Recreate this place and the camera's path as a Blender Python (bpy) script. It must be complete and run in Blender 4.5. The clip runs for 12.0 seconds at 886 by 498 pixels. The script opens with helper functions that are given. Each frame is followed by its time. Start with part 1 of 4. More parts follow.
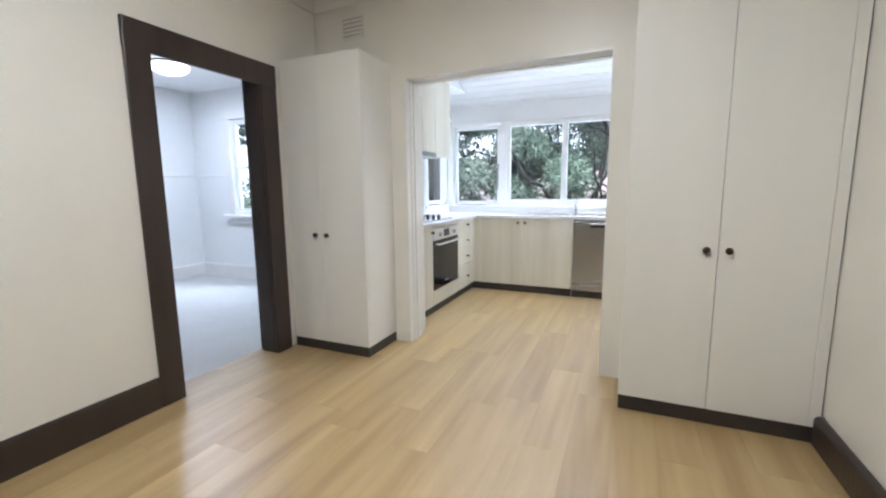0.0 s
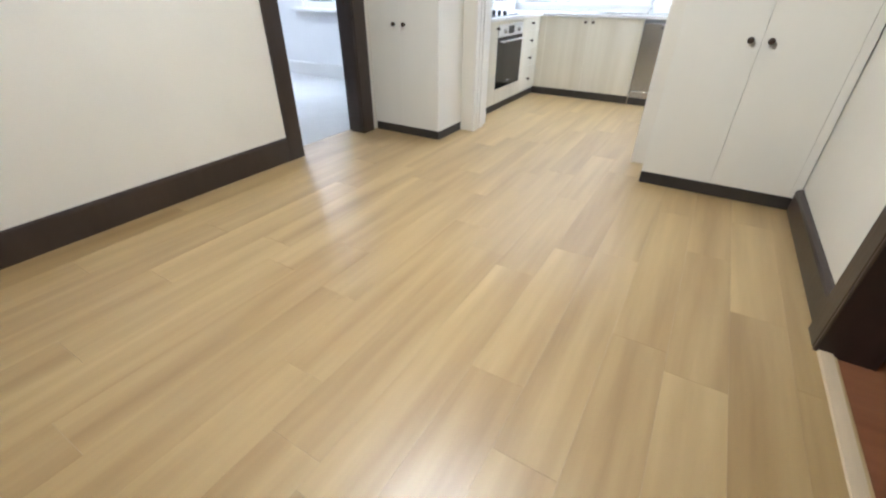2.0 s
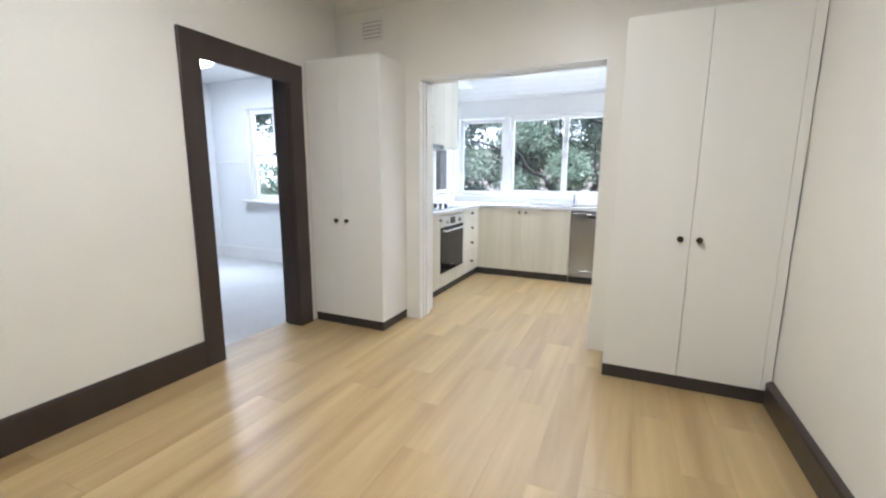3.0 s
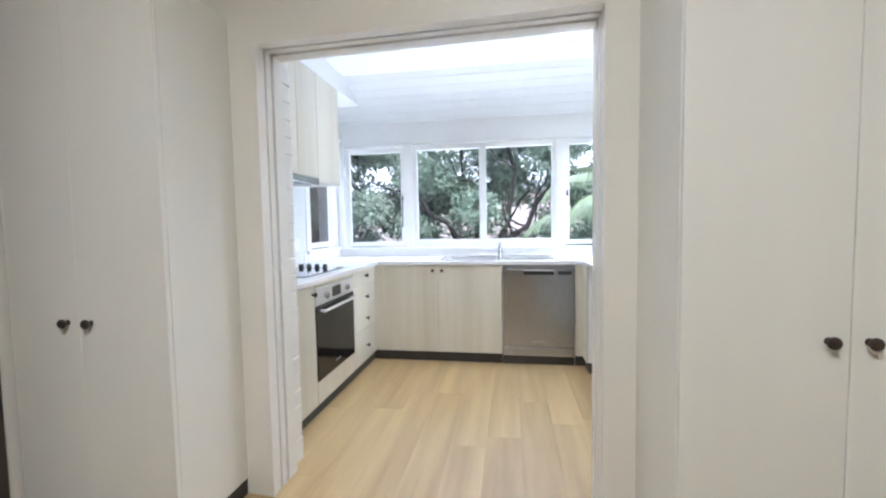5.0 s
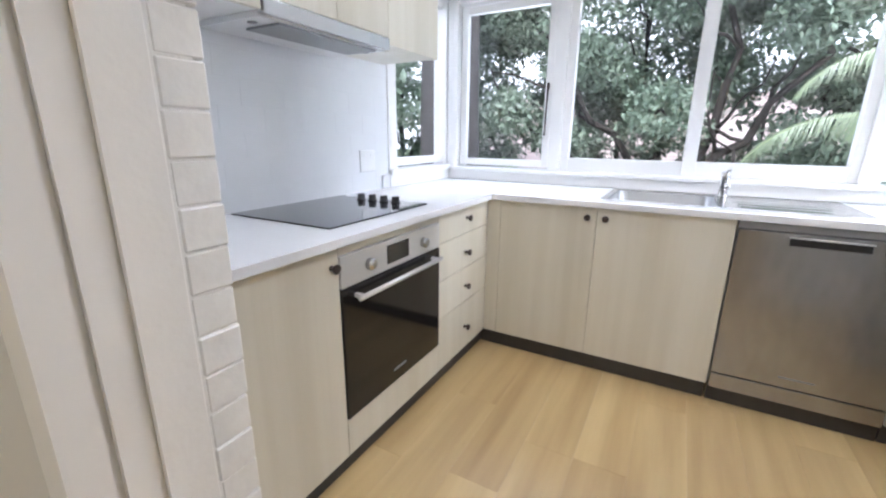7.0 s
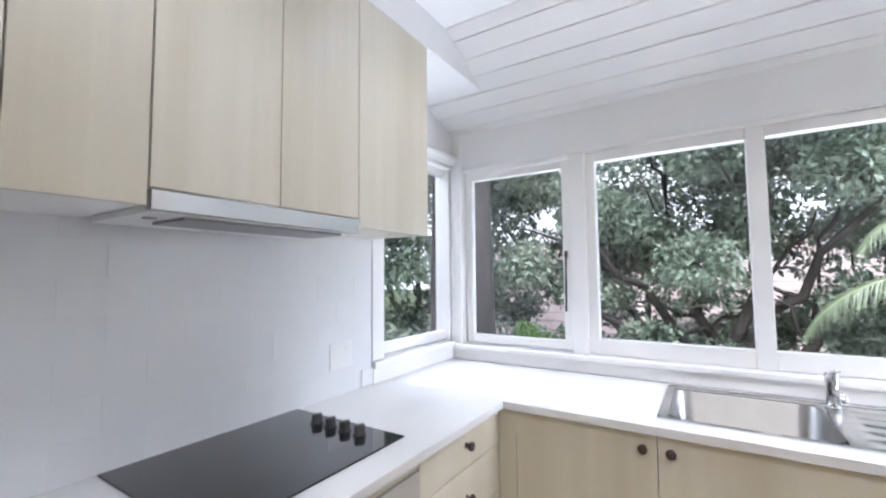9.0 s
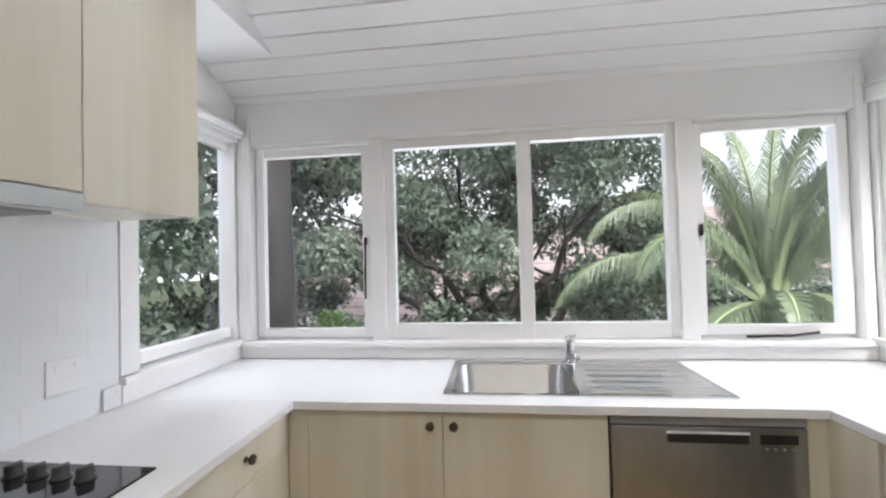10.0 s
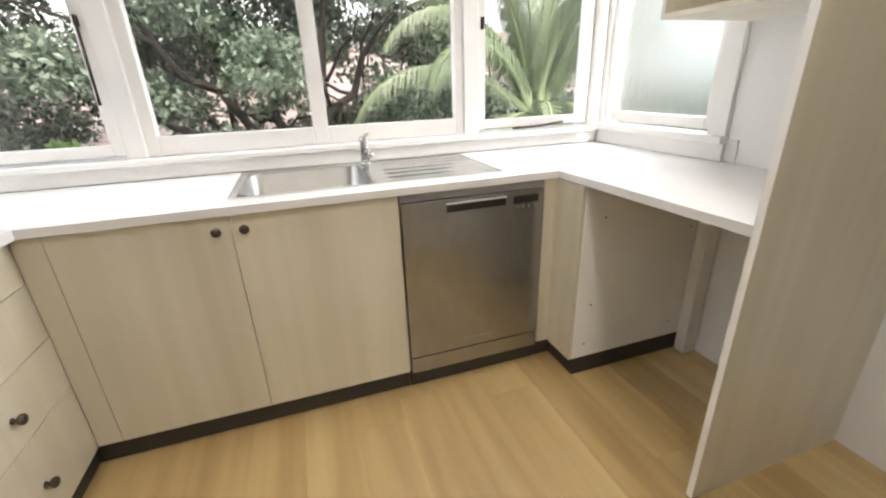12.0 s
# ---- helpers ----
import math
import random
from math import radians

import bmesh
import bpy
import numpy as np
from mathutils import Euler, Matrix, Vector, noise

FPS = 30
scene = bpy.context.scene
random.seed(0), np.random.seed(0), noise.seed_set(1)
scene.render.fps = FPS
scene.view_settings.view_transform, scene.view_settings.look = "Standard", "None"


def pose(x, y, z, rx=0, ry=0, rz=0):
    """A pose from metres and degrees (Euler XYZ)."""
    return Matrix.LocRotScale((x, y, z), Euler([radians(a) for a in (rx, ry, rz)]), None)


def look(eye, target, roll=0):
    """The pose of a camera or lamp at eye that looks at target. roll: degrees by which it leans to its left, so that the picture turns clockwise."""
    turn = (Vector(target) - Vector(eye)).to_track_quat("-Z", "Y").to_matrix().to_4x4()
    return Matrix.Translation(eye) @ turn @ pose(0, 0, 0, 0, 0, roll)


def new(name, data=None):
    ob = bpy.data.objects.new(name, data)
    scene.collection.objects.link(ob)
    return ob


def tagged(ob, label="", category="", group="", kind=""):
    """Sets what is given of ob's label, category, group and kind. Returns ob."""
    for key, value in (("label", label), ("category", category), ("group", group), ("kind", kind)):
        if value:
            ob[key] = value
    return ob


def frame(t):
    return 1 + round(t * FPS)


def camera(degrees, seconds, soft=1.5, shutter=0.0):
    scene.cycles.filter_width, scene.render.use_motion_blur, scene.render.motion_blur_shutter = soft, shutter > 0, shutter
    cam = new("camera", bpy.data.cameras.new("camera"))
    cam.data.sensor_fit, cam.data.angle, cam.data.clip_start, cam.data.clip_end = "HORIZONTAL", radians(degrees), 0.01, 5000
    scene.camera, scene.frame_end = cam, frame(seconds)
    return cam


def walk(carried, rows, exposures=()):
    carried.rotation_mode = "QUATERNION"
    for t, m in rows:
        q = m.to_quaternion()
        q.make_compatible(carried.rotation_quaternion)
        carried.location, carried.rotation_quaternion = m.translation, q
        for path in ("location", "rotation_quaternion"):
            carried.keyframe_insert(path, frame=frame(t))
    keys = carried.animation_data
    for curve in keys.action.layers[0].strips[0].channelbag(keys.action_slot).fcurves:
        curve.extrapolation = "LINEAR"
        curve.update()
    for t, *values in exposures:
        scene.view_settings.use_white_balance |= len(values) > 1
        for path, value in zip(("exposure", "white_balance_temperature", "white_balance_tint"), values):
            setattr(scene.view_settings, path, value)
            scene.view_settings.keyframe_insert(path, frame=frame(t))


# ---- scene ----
cam = camera(93.6, 12.0, soft=2.2)
PATH = [
    (0, (0.335, 0.097, 1.174), (-0.459, 1.91, 0.889), -0.6),
    (0.5, (0.476, -0.182, 1.164), (-0.425, 1.553, 0.74), 0.8),
    (1, (0.538, -0.319, 1.147), (-0.334, 1.34, 0.449), 2.0),
    (1.5, (0.557, -0.48, 1.108), (-0.278, 1.053, 0.132), 1.6),
    (2, (0.562, -0.542, 1.099), (-0.306, 0.913, 0.037), 0.3),
    (2.5, (0.516, -0.483, 1.144), (-0.36, 1.142, 0.376), 0.2),
    (3, (0.419, -0.224, 1.203), (-0.378, 1.579, 0.862), 0.4),
    (3.5, (0.297, 0.124, 1.243), (-0.241, 2.04, 1.048), 3.3),
    (3.6, (0.257, 0.198, 1.244), (-0.2, 2.136, 1.061), 4.0),
    (3.7, (0.249, 0.223, 1.261), (-0.144, 2.179, 1.121), 1.1),
    (5.3, (-0.187, 1.457, 1.184), (-0.505, 3.428, 1.064), -1.0),
    (5.5, (-0.22, 1.594, 1.192), (-0.569, 3.557, 1.041), -0.6),
    (6, (-0.275, 2.02, 1.195), (-0.83, 3.927, 0.957), 0.8),
    (6.5, (-0.364, 2.373, 1.168), (-1.129, 4.175, 0.758), 1.1),
    (7, (-0.42, 2.684, 1.164), (-1.358, 4.37, 0.639), 0.5),
    (7.5, (-0.457, 2.938, 1.169), (-1.66, 4.491, 0.795), 0.2),
    (7.6, (-0.468, 2.985, 1.187), (-1.725, 4.508, 0.872), 0.3),
    (7.7, (-0.496, 3.015, 1.19), (-1.782, 4.532, 0.982), -0.2),
    (9.3, (-0.565, 3.258, 1.382), (-1.494, 5.023, 1.535), -2.3),
    (9.5, (-0.554, 3.288, 1.376), (-1.274, 5.15, 1.489), -2.2),
    (10, (-0.537, 3.317, 1.368), (-0.78, 5.301, 1.414), -1.5),
    (10.5, (-0.508, 3.334, 1.361), (-0.269, 5.32, 1.353), -1.4),
    (11, (-0.467, 3.339, 1.353), (0.15, 5.236, 1.203), -1.7),
    (11.2, (-0.458, 3.341, 1.329), (0.228, 5.203, 1.079), -1.8),
    (11.5, (-0.466, 3.344, 1.281), (0.237, 5.16, 0.825), -2.0),
    (12, (-0.479, 3.334, 1.202), (0.095, 5.103, 0.466), -2.1),
]
EXPOSURES = [(0.0, 0.64, 5320, 12), (0.5, 0.6, 5320, 12), (1.0, 0.78, 5320, 11), (2.0, 0.98, 5320, 11), (2.5, 1.0, 5320, 11), (3.0, 0.84, 5320, 12), (3.5, 0.74, 5370, 13), (5.5, 0.6, 5280, 13), (6.2, 0.43, 5500, 14), (7.6, 0.52, 5600, 17), (9.5, 0.05, 5900, 17), (10.5, -0.22, 6330, 15), (11.5, 0.15, 6550, 15), (12.0, 0.28, 6700, 14)]
walk(cam, [(t, look(eye, target, roll)) for t, eye, target, roll in PATH], EXPOSURES)

# ---------------------------------------------------------------- world, sun, large lights
world = bpy.data.worlds.new("sky_world")
scene.world = world
world.use_nodes = True
wn = world.node_tree.nodes
sky = wn.new("ShaderNodeTexSky")
sky.sky_type = "NISHITA"
sky.sun_disc = False
sky.sun_elevation, sky.sun_rotation = radians(52), radians(150)
sky.air_density, sky.dust_density, sky.ozone_density = 1.0, 2.0, 1.0
wn["Background"].inputs["Strength"].default_value = 0.12
world.node_tree.links.new(sky.outputs["Color"], wn["Background"].inputs["Color"])

sun_data = bpy.data.lights.new("sun", "SUN")
sun_data.energy, sun_data.angle, sun_data.color = 4.2, radians(14), (1.0, 0.97, 0.92)
sun = new("sun", sun_data)
sun.matrix_world = look((4, -8, 14), (0, 6, 0))


def daylight_panel(name, at, target, width, height, power, color=(0.93, 0.97, 1.0)):
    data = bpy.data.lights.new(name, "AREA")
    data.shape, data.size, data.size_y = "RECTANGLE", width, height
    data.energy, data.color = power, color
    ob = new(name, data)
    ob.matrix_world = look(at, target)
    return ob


# unseen area lamps added outside the windows, standing in for the overcast sky's light
daylight_panel("daylight_back_windows", (-0.36, 6.75, 2.95), (-0.36, 4.2, 0.9), 3.4, 0.8, 30)
# upward fill lamp added below the sills, for daylight bounced off the ground
daylight_panel("daylight_from_garden", (-0.36, 7.5, -0.1), (-0.36, 4.2, 2.2), 4.0, 0.9, 122)
daylight_panel("daylight_side_window", (-3.0, 5.1, 2.75), (-1.0, 5.0, 0.9), 0.7, 0.7, 25)
daylight_panel("daylight_frosted_window", (2.3, 5.0, 2.9), (0.2, 4.6, 0.9), 0.8, 0.7, 28)
# strong panel added far out east to lift the left wall and splashback
daylight_panel("daylight_low_sky_east", (6.2, 5.1, 3.1), (-1.9, 4.2, 1.3), 1.8, 2.0, 330)
daylight_panel("daylight_side_room", (-4.05, 4.9, 2.6), (-4.05, 2.0, 0.4), 0.9, 0.7, 55)


def opal_light(name, at, power, color, size):
    data = bpy.data.lights.new(name, "AREA")
    data.shape, data.size, data.energy, data.color = "DISK", size, power, color
    new(name, data).location = at


# the two opal ceiling lamps
opal_light("dining_lamp_light", (-0.3, 0.75, 2.61), 28, (1.0, 0.925, 0.78), 0.3)
opal_light("side_room_lamp_light", (-4.1, 3.15, 2.38), 14, (0.95, 0.98, 1.0), 0.32)

# ---------------------------------------------------------------- materials
def material(name, color, rough=0.5, metal=0.0, var=0.06, scale=6.0, bump=0.0, bump_scale=60.0, stretch=(1, 1, 1), var2=0.0, scale2=1.0,
             spec=0.5, color2=None, rand=0.0, rough_var=0.0, coat=0.0, coat_rough=0.1, coat_ior=1.5):
    """Principled surface with two scales of colour variation, a fine relief and a change from piece to piece."""
    m = bpy.data.materials.new(name)
    m.use_nodes = True
    n, l = m.node_tree.nodes, m.node_tree.links
    b = n["Principled BSDF"]
    b.inputs["Roughness"].default_value, b.inputs["Metallic"].default_value = rough, metal
    b.inputs["Specular IOR Level"].default_value = spec
    b.inputs["Coat Weight"].default_value, b.inputs["Coat Roughness"].default_value = coat, coat_rough
    b.inputs["Coat IOR"].default_value = coat_ior
    tc, mp = n.new("ShaderNodeTexCoord"), n.new("ShaderNodeMapping")
    mp.inputs["Scale"].default_value = stretch
    l.new(tc.outputs["Object"], mp.inputs["Vector"])
    info = n.new("ShaderNodeObjectInfo")
    off = n.new("ShaderNodeVectorMath")
    off.operation = "MULTIPLY_ADD"
    off.inputs[1].default_value = (37.0, 17.0, 53.0) if rand else (0, 0, 0)
    l.new(info.outputs["Random"], off.inputs[0])
    l.new(mp.outputs["Vector"], off.inputs[2])
    t1 = n.new("ShaderNodeTexNoise")
    t1.inputs["Scale"].default_value, t1.inputs["Detail"].default_value = scale, 5.0
    l.new(off.outputs[0], t1.inputs["Vector"])
    t2 = n.new("ShaderNodeTexNoise")
    t2.inputs["Scale"].default_value, t2.inputs["Detail"].default_value = scale2, 3.0
    l.new(off.outputs[0], t2.inputs["Vector"])
    add = n.new("ShaderNodeMath")
    add.operation = "MULTIPLY_ADD"
    add.inputs[1].default_value = var2 / max(var, 1e-4)
    l.new(t2.outputs["Fac"], add.inputs[0])
    l.new(t1.outputs["Fac"], add.inputs[2])
    ramp = n.new("ShaderNodeMapRange")
    mid = 0.5 + 0.5 * var2 / max(var, 1e-4)
    ramp.inputs["From Min"].default_value, ramp.inputs["From Max"].default_value = mid - 0.3, mid + 0.3
    l.new(add.outputs[0], ramp.inputs["Value"])
    c2 = color2 or tuple(min(1.0, c * (1 + 2 * var)) for c in color)
    c1 = color if color2 else tuple(c * (1 - 2 * var) for c in color)
    mix = n.new("ShaderNodeMix")
    mix.data_type = "RGBA"
    mix.inputs["A"].default_value, mix.inputs["B"].default_value = (*c1, 1), (*c2, 1)
    l.new(ramp.outputs["Result"], mix.inputs["Factor"])
    last = mix.outputs["Result"]
    if rand:
        hsv = n.new("ShaderNodeHueSaturation")
        mr = n.new("ShaderNodeMapRange")
        mr.inputs["To Min"].default_value, mr.inputs["To Max"].default_value = 1 - rand, 1 + rand
        l.new(info.outputs["Random"], mr.inputs["Value"])
        l.new(mr.outputs["Result"], hsv.inputs["Value"])
        l.new(last, hsv.inputs["Color"])
        last = hsv.outputs["Color"]
    l.new(last, b.inputs["Base Color"])
    if rough_var:
        rr = n.new("ShaderNodeMapRange")
        rr.inputs["To Min"].default_value, rr.inputs["To Max"].default_value = max(0.0, rough - rough_var), rough + rough_var
        l.new(t2.outputs["Fac"], rr.inputs["Value"])
        l.new(rr.outputs["Result"], b.inputs["Roughness"])
    if bump:
        t3 = n.new("ShaderNodeTexNoise")
        t3.inputs["Scale"].default_value, t3.inputs["Detail"].default_value = bump_scale, 4.0
        l.new(off.outputs[0], t3.inputs["Vector"])
        bp = n.new("ShaderNodeBump")
        bp.inputs["Strength"].default_value, bp.inputs["Distance"].default_value = bump, 0.01
        l.new(t3.outputs["Fac"], bp.inputs["Height"])
        l.new(bp.outputs["Normal"], b.inputs["Normal"])
    return m


def glass(name, rough=0.0, bump=0.0, tint=(1, 1, 1)):
    m = bpy.data.materials.new(name)
    m.use_nodes = True
    n, l = m.node_tree.nodes, m.node_tree.links
    b = n["Principled BSDF"]
    b.inputs["Base Color"].default_value = (*tint, 1)
    b.inputs["Transmission Weight"].default_value, b.inputs["Roughness"].default_value = 1.0, rough
    b.inputs["IOR"].default_value = 1.45
    if bump:
        t = n.new("ShaderNodeTexNoise")
        tc, mp = n.new("ShaderNodeTexCoord"), n.new("ShaderNodeMapping")
        mp.inputs["Scale"].default_value = (1, 1, 0.45)
        l.new(tc.outputs["Object"], mp.inputs["Vector"])
        t.inputs["Scale"].default_value = 38
        l.new(mp.outputs["Vector"], t.inputs["Vector"])
        bp = n.new("ShaderNodeBump")
        bp.inputs["Strength"].default_value, bp.inputs["Distance"].default_value = bump, 0.01
        l.new(t.outputs["Fac"], bp.inputs["Height"])
        l.new(bp.outputs["Normal"], b.inputs["Normal"])
    return m


def emitter(name, color, strength):
    m = bpy.data.materials.new(name)
    m.use_nodes = True
    b = m.node_tree.nodes["Principled BSDF"]
    b.inputs["Emission Color"].default_value, b.inputs["Emission Strength"].default_value = (*color, 1), strength
    return m


WALL = material("cream_wall_paint", (0.80, 0.775, 0.705), 0.38, var=0.012, scale=3, bump=0.06, bump_scale=140, var2=0.02, scale2=0.8)
WALL_WHITE = material("white_wall_paint", (0.84, 0.84, 0.84), 0.5, var=0.012, scale=3, bump=0.06, bump_scale=140, var2=0.015, scale2=0.8)
CEIL = material("white_ceiling_paint", (0.85, 0.85, 0.85), 0.5, var=0.01, scale=4, bump=0.04, bump_scale=90)
GLOSS = material("white_gloss_paint", (0.84, 0.83, 0.81), 0.28, var=0.015, scale=5, bump=0.08, bump_scale=45, var2=0.02, scale2=1.2)
FRAME_CREAM = material("cream_gloss_paint", (0.80, 0.775, 0.72), 0.3, var=0.015, scale=5, bump=0.08, bump_scale=45)
DARK = material("dark_brown_gloss_timber", (0.042, 0.030, 0.025), 0.33, var=0.12, scale=12, stretch=(1, 1, 0.2), bump=0.08, bump_scale=40, var2=0.1, scale2=2)
KICK = material("black_kickboard_laminate", (0.035, 0.031, 0.028), 0.45, var=0.08, scale=20, var2=0.08, scale2=2)
CAB = material("cream_cabinet_laminate", (0.80, 0.787, 0.732), 0.4, var=0.008, scale=9, stretch=(1, 1, 0.1), var2=0.012, scale2=1.5, bump=0.015, bump_scale=120)
LAM = material("pale_woodgrain_laminate", (0.575, 0.53, 0.415), 0.34, color2=(0.67, 0.63, 0.52), var=0.07, scale=17, stretch=(1, 1, 0.045), var2=0.15, scale2=3.2, spec=0.7, coat=0.5, coat_rough=0.28, bump=0.04, bump_scale=90)
CARCASS = material("white_melamine", (0.86, 0.855, 0.84), 0.45, var=0.01, scale=8, bump=0.02, bump_scale=150)
STONE = material("white_stone_benchtop", (0.74, 0.74, 0.735), 0.16, var=0.02, scale=260, var2=0.012, scale2=4, rough_var=0.04)
STEEL = material("brushed_stainless_steel", (0.37, 0.368, 0.365), 0.2, metal=0.9, var=0.05, scale=30, stretch=(1, 1, 0.3), bump=0.14, bump_scale=3.5, rough_var=0.05)
STEEL_F = material("bright_brushed_steel", (0.62, 0.615, 0.61), 0.24, metal=0.95, var=0.04, scale=30, stretch=(1, 0.05, 1), rough_var=0.05)
STEEL_D = material("dull_grey_steel", (0.30, 0.30, 0.30), 0.4, metal=0.7, var=0.05, scale=30, stretch=(1, 0.05, 1), rough_var=0.05)
STEEL_H = material("satin_steel", (0.66, 0.655, 0.64), 0.32, metal=0.55, var=0.03, scale=30, stretch=(1, 0.05, 1), rough_var=0.04)
CHROME = material("polished_chrome", (0.75, 0.75, 0.75), 0.07, metal=1.0, var=0.01)
# the sink's steel again, darker: dark reflections in the bowl put into colour
SINKB = material("darkened_bowl_steel", (0.36, 0.36, 0.355), 0.3, metal=1.0, var=0.03, scale=12, var2=0.03, scale2=3, rough_var=0.05)
SINKS = material("satin_sink_steel", (0.60, 0.595, 0.58), 0.17, metal=0.97, var=0.05, scale=30, stretch=(0.06, 1, 1), rough_var=0.06)
BLACKGLASS = material("black_ceramic_glass", (0.012, 0.012, 0.013), 0.06, var=0.02, coat=0.5)
OVENGLASS = material("black_oven_glass", (0.010, 0.009, 0.009), 0.08, var=0.02)
BLACK = material("black_plastic", (0.018, 0.017, 0.016), 0.35, var=0.1, scale=30)
BRONZE = material("dark_bronze_metal", (0.075, 0.055, 0.045), 0.35, metal=0.7, var=0.1, scale=40)
GREY = material("grey_plastic", (0.25, 0.25, 0.25), 0.4, var=0.05)
WHITEPL = material("white_plastic", (0.82, 0.82, 0.81), 0.3, var=0.01)
TILE = material("white_glazed_tile", (0.82, 0.83, 0.84), 0.14, var=0.012, scale=5, rand=0.005, bump=0.03, bump_scale=14)
GROUT = material("white_grout", (0.82, 0.83, 0.835), 0.6, var=0.02, scale=60, bump=0.05)
BRICKP = material("cream_painted_brick", (0.79, 0.77, 0.72), 0.4, var=0.03, scale=20, rand=0.02, bump=0.1, bump_scale=45)
MORTAR = material("painted_mortar", (0.77, 0.75, 0.70), 0.5, var=0.03, scale=60, bump=0.3, bump_scale=90)
OAK = material("honey_oak_plank", (0.345, 0.22, 0.078), 0.42, color2=(0.56, 0.408, 0.18), var=0.2, scale=13, stretch=(1, 0.07, 1), var2=0.19, scale2=3.0,
               rand=0.03, bump=0.03, bump_scale=26, rough_var=0.06, spec=0.6, coat=0.8, coat_rough=0.36, coat_ior=1.55)
OAK_GAP = material("plank_joint", (0.33, 0.24, 0.12), 0.6, var=0.05)
REDWOOD = material("red_brown_floorboard", (0.20, 0.075, 0.035), 0.35, color2=(0.30, 0.125, 0.06), var=0.1, scale=16, stretch=(0.07, 1, 1), var2=0.1, scale2=3, rand=0.12)
STRIP = material("pale_timber_strip", (0.62, 0.50, 0.33), 0.45, var=0.08, scale=20, stretch=(1, 0.1, 1), var2=0.04, scale2=4)
CARPET = material("pale_grey_carpet", (0.66, 0.655, 0.64), 0.95, var=0.06, scale=220, bump=0.7, bump_scale=320, var2=0.03, scale2=2)
PANE = glass("clear_window_glass")
FROST = glass("patterned_obscure_glass", 0.3, 0.45, (0.93, 0.95, 0.92))
LEAF = material("dark_green_leaf", (0.065, 0.105, 0.065), 0.32, color2=(0.31, 0.38, 0.28), var=0.2, scale=2.5, var2=0.25, scale2=0.7)
LEAF_LT = material("light_green_leaf", (0.10, 0.20, 0.045), 0.5, color2=(0.22, 0.34, 0.10), var=0.2, scale=3, var2=0.1, scale2=0.6)
TRUNK = material("dark_trunk_bark", (0.014, 0.011, 0.009), 0.9, color2=(0.05, 0.040, 0.034), var=0.2, scale=7, stretch=(1, 1, 0.3), bump=0.9, bump_scale=14, var2=0.2, scale2=2)
PALM = material("palm_frond", (0.13, 0.18, 0.09), 0.4, color2=(0.30, 0.37, 0.22), var=0.2, scale=3, var2=0.2, scale2=0.6)
PALM_RIB = material("pale_palm_midrib", (0.28, 0.36, 0.16), 0.4, color2=(0.42, 0.48, 0.27), var=0.1, scale=4, var2=0.1, scale2=1)
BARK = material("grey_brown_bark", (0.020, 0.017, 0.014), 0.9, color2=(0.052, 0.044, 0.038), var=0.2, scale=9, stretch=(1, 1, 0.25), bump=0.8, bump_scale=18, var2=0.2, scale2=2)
TERRA = material("terracotta_roof_tile", (0.52, 0.41, 0.36), 0.8, color2=(0.68, 0.58, 0.53), var=0.15, scale=6, var2=0.15, scale2=0.8, bump=0.2)
GRASS = material("garden_ground", (0.06, 0.10, 0.035), 0.95, color2=(0.13, 0.15, 0.07), var=0.2, scale=3, bump=0.8, bump_scale=20, var2=0.2, scale2=0.3)
RENDERED = material("pale_render", (0.60, 0.56, 0.50), 0.85, var=0.06, scale=3, bump=0.2)
SKYGLOW = emitter("overcast_sky", (0.86, 0.92, 1.0), 0.62)
BULB = emitter("lamp_diffuser", (1.0, 0.95, 0.86), 14.0)
OYSTER = emitter("ceiling_lamp_glass", (1.0, 0.96, 0.9), 9.0)

# ---------------------------------------------------------------- building helpers
ORIGIN = {}


def thing(name, at, label, category, group="", kind=""):
    """An Empty at the base of a thing; its parts hang under it."""
    ob = new(name)
    ob.empty_display_size = 0.05
    ob.location = at
    ORIGIN[ob] = Vector(at)
    return tagged(ob, label, category, group, kind)


def part(name, bm, mat, parent=None, label="", kind="", smooth=False):
    """Links a bmesh, modelled in world metres, as one mesh object under parent."""
    me = bpy.data.meshes.new(name)
    o = ORIGIN[parent] if parent else Vector((0, 0, 0))
    bmesh.ops.translate(bm, verts=bm.verts, vec=-o)
    for f in bm.faces:
        f.smooth = smooth
    bm.to_mesh(me)
    bm.free()
    me.materials.append(mat)
    ob = new(name, me)
    if parent:
        ob.parent = parent
    ORIGIN[ob] = o
    return tagged(ob, label, "", "", kind)


def box(*spans, bevel=0.0, seg=2, bm=None):
    """A box from x0, x1, y0, y1, z0, z1 with bevelled edges, added to bm."""
    x0, x1, y0, y1, z0, z1 = spans
    bm = bm or bmesh.new()
    m = Matrix.LocRotScale(((x0 + x1) / 2, (y0 + y1) / 2, (z0 + z1) / 2), None, (abs(x1 - x0), abs(y1 - y0), abs(z1 - z0)))
    vs = bmesh.ops.create_cube(bm, size=1.0, matrix=m)["verts"]
    if bevel:
        es = list({e for v in vs for e in v.link_edges})
        bmesh.ops.bevel(bm, geom=es, offset=bevel, segments=seg, affect="EDGES", profile=0.5)
    return bm


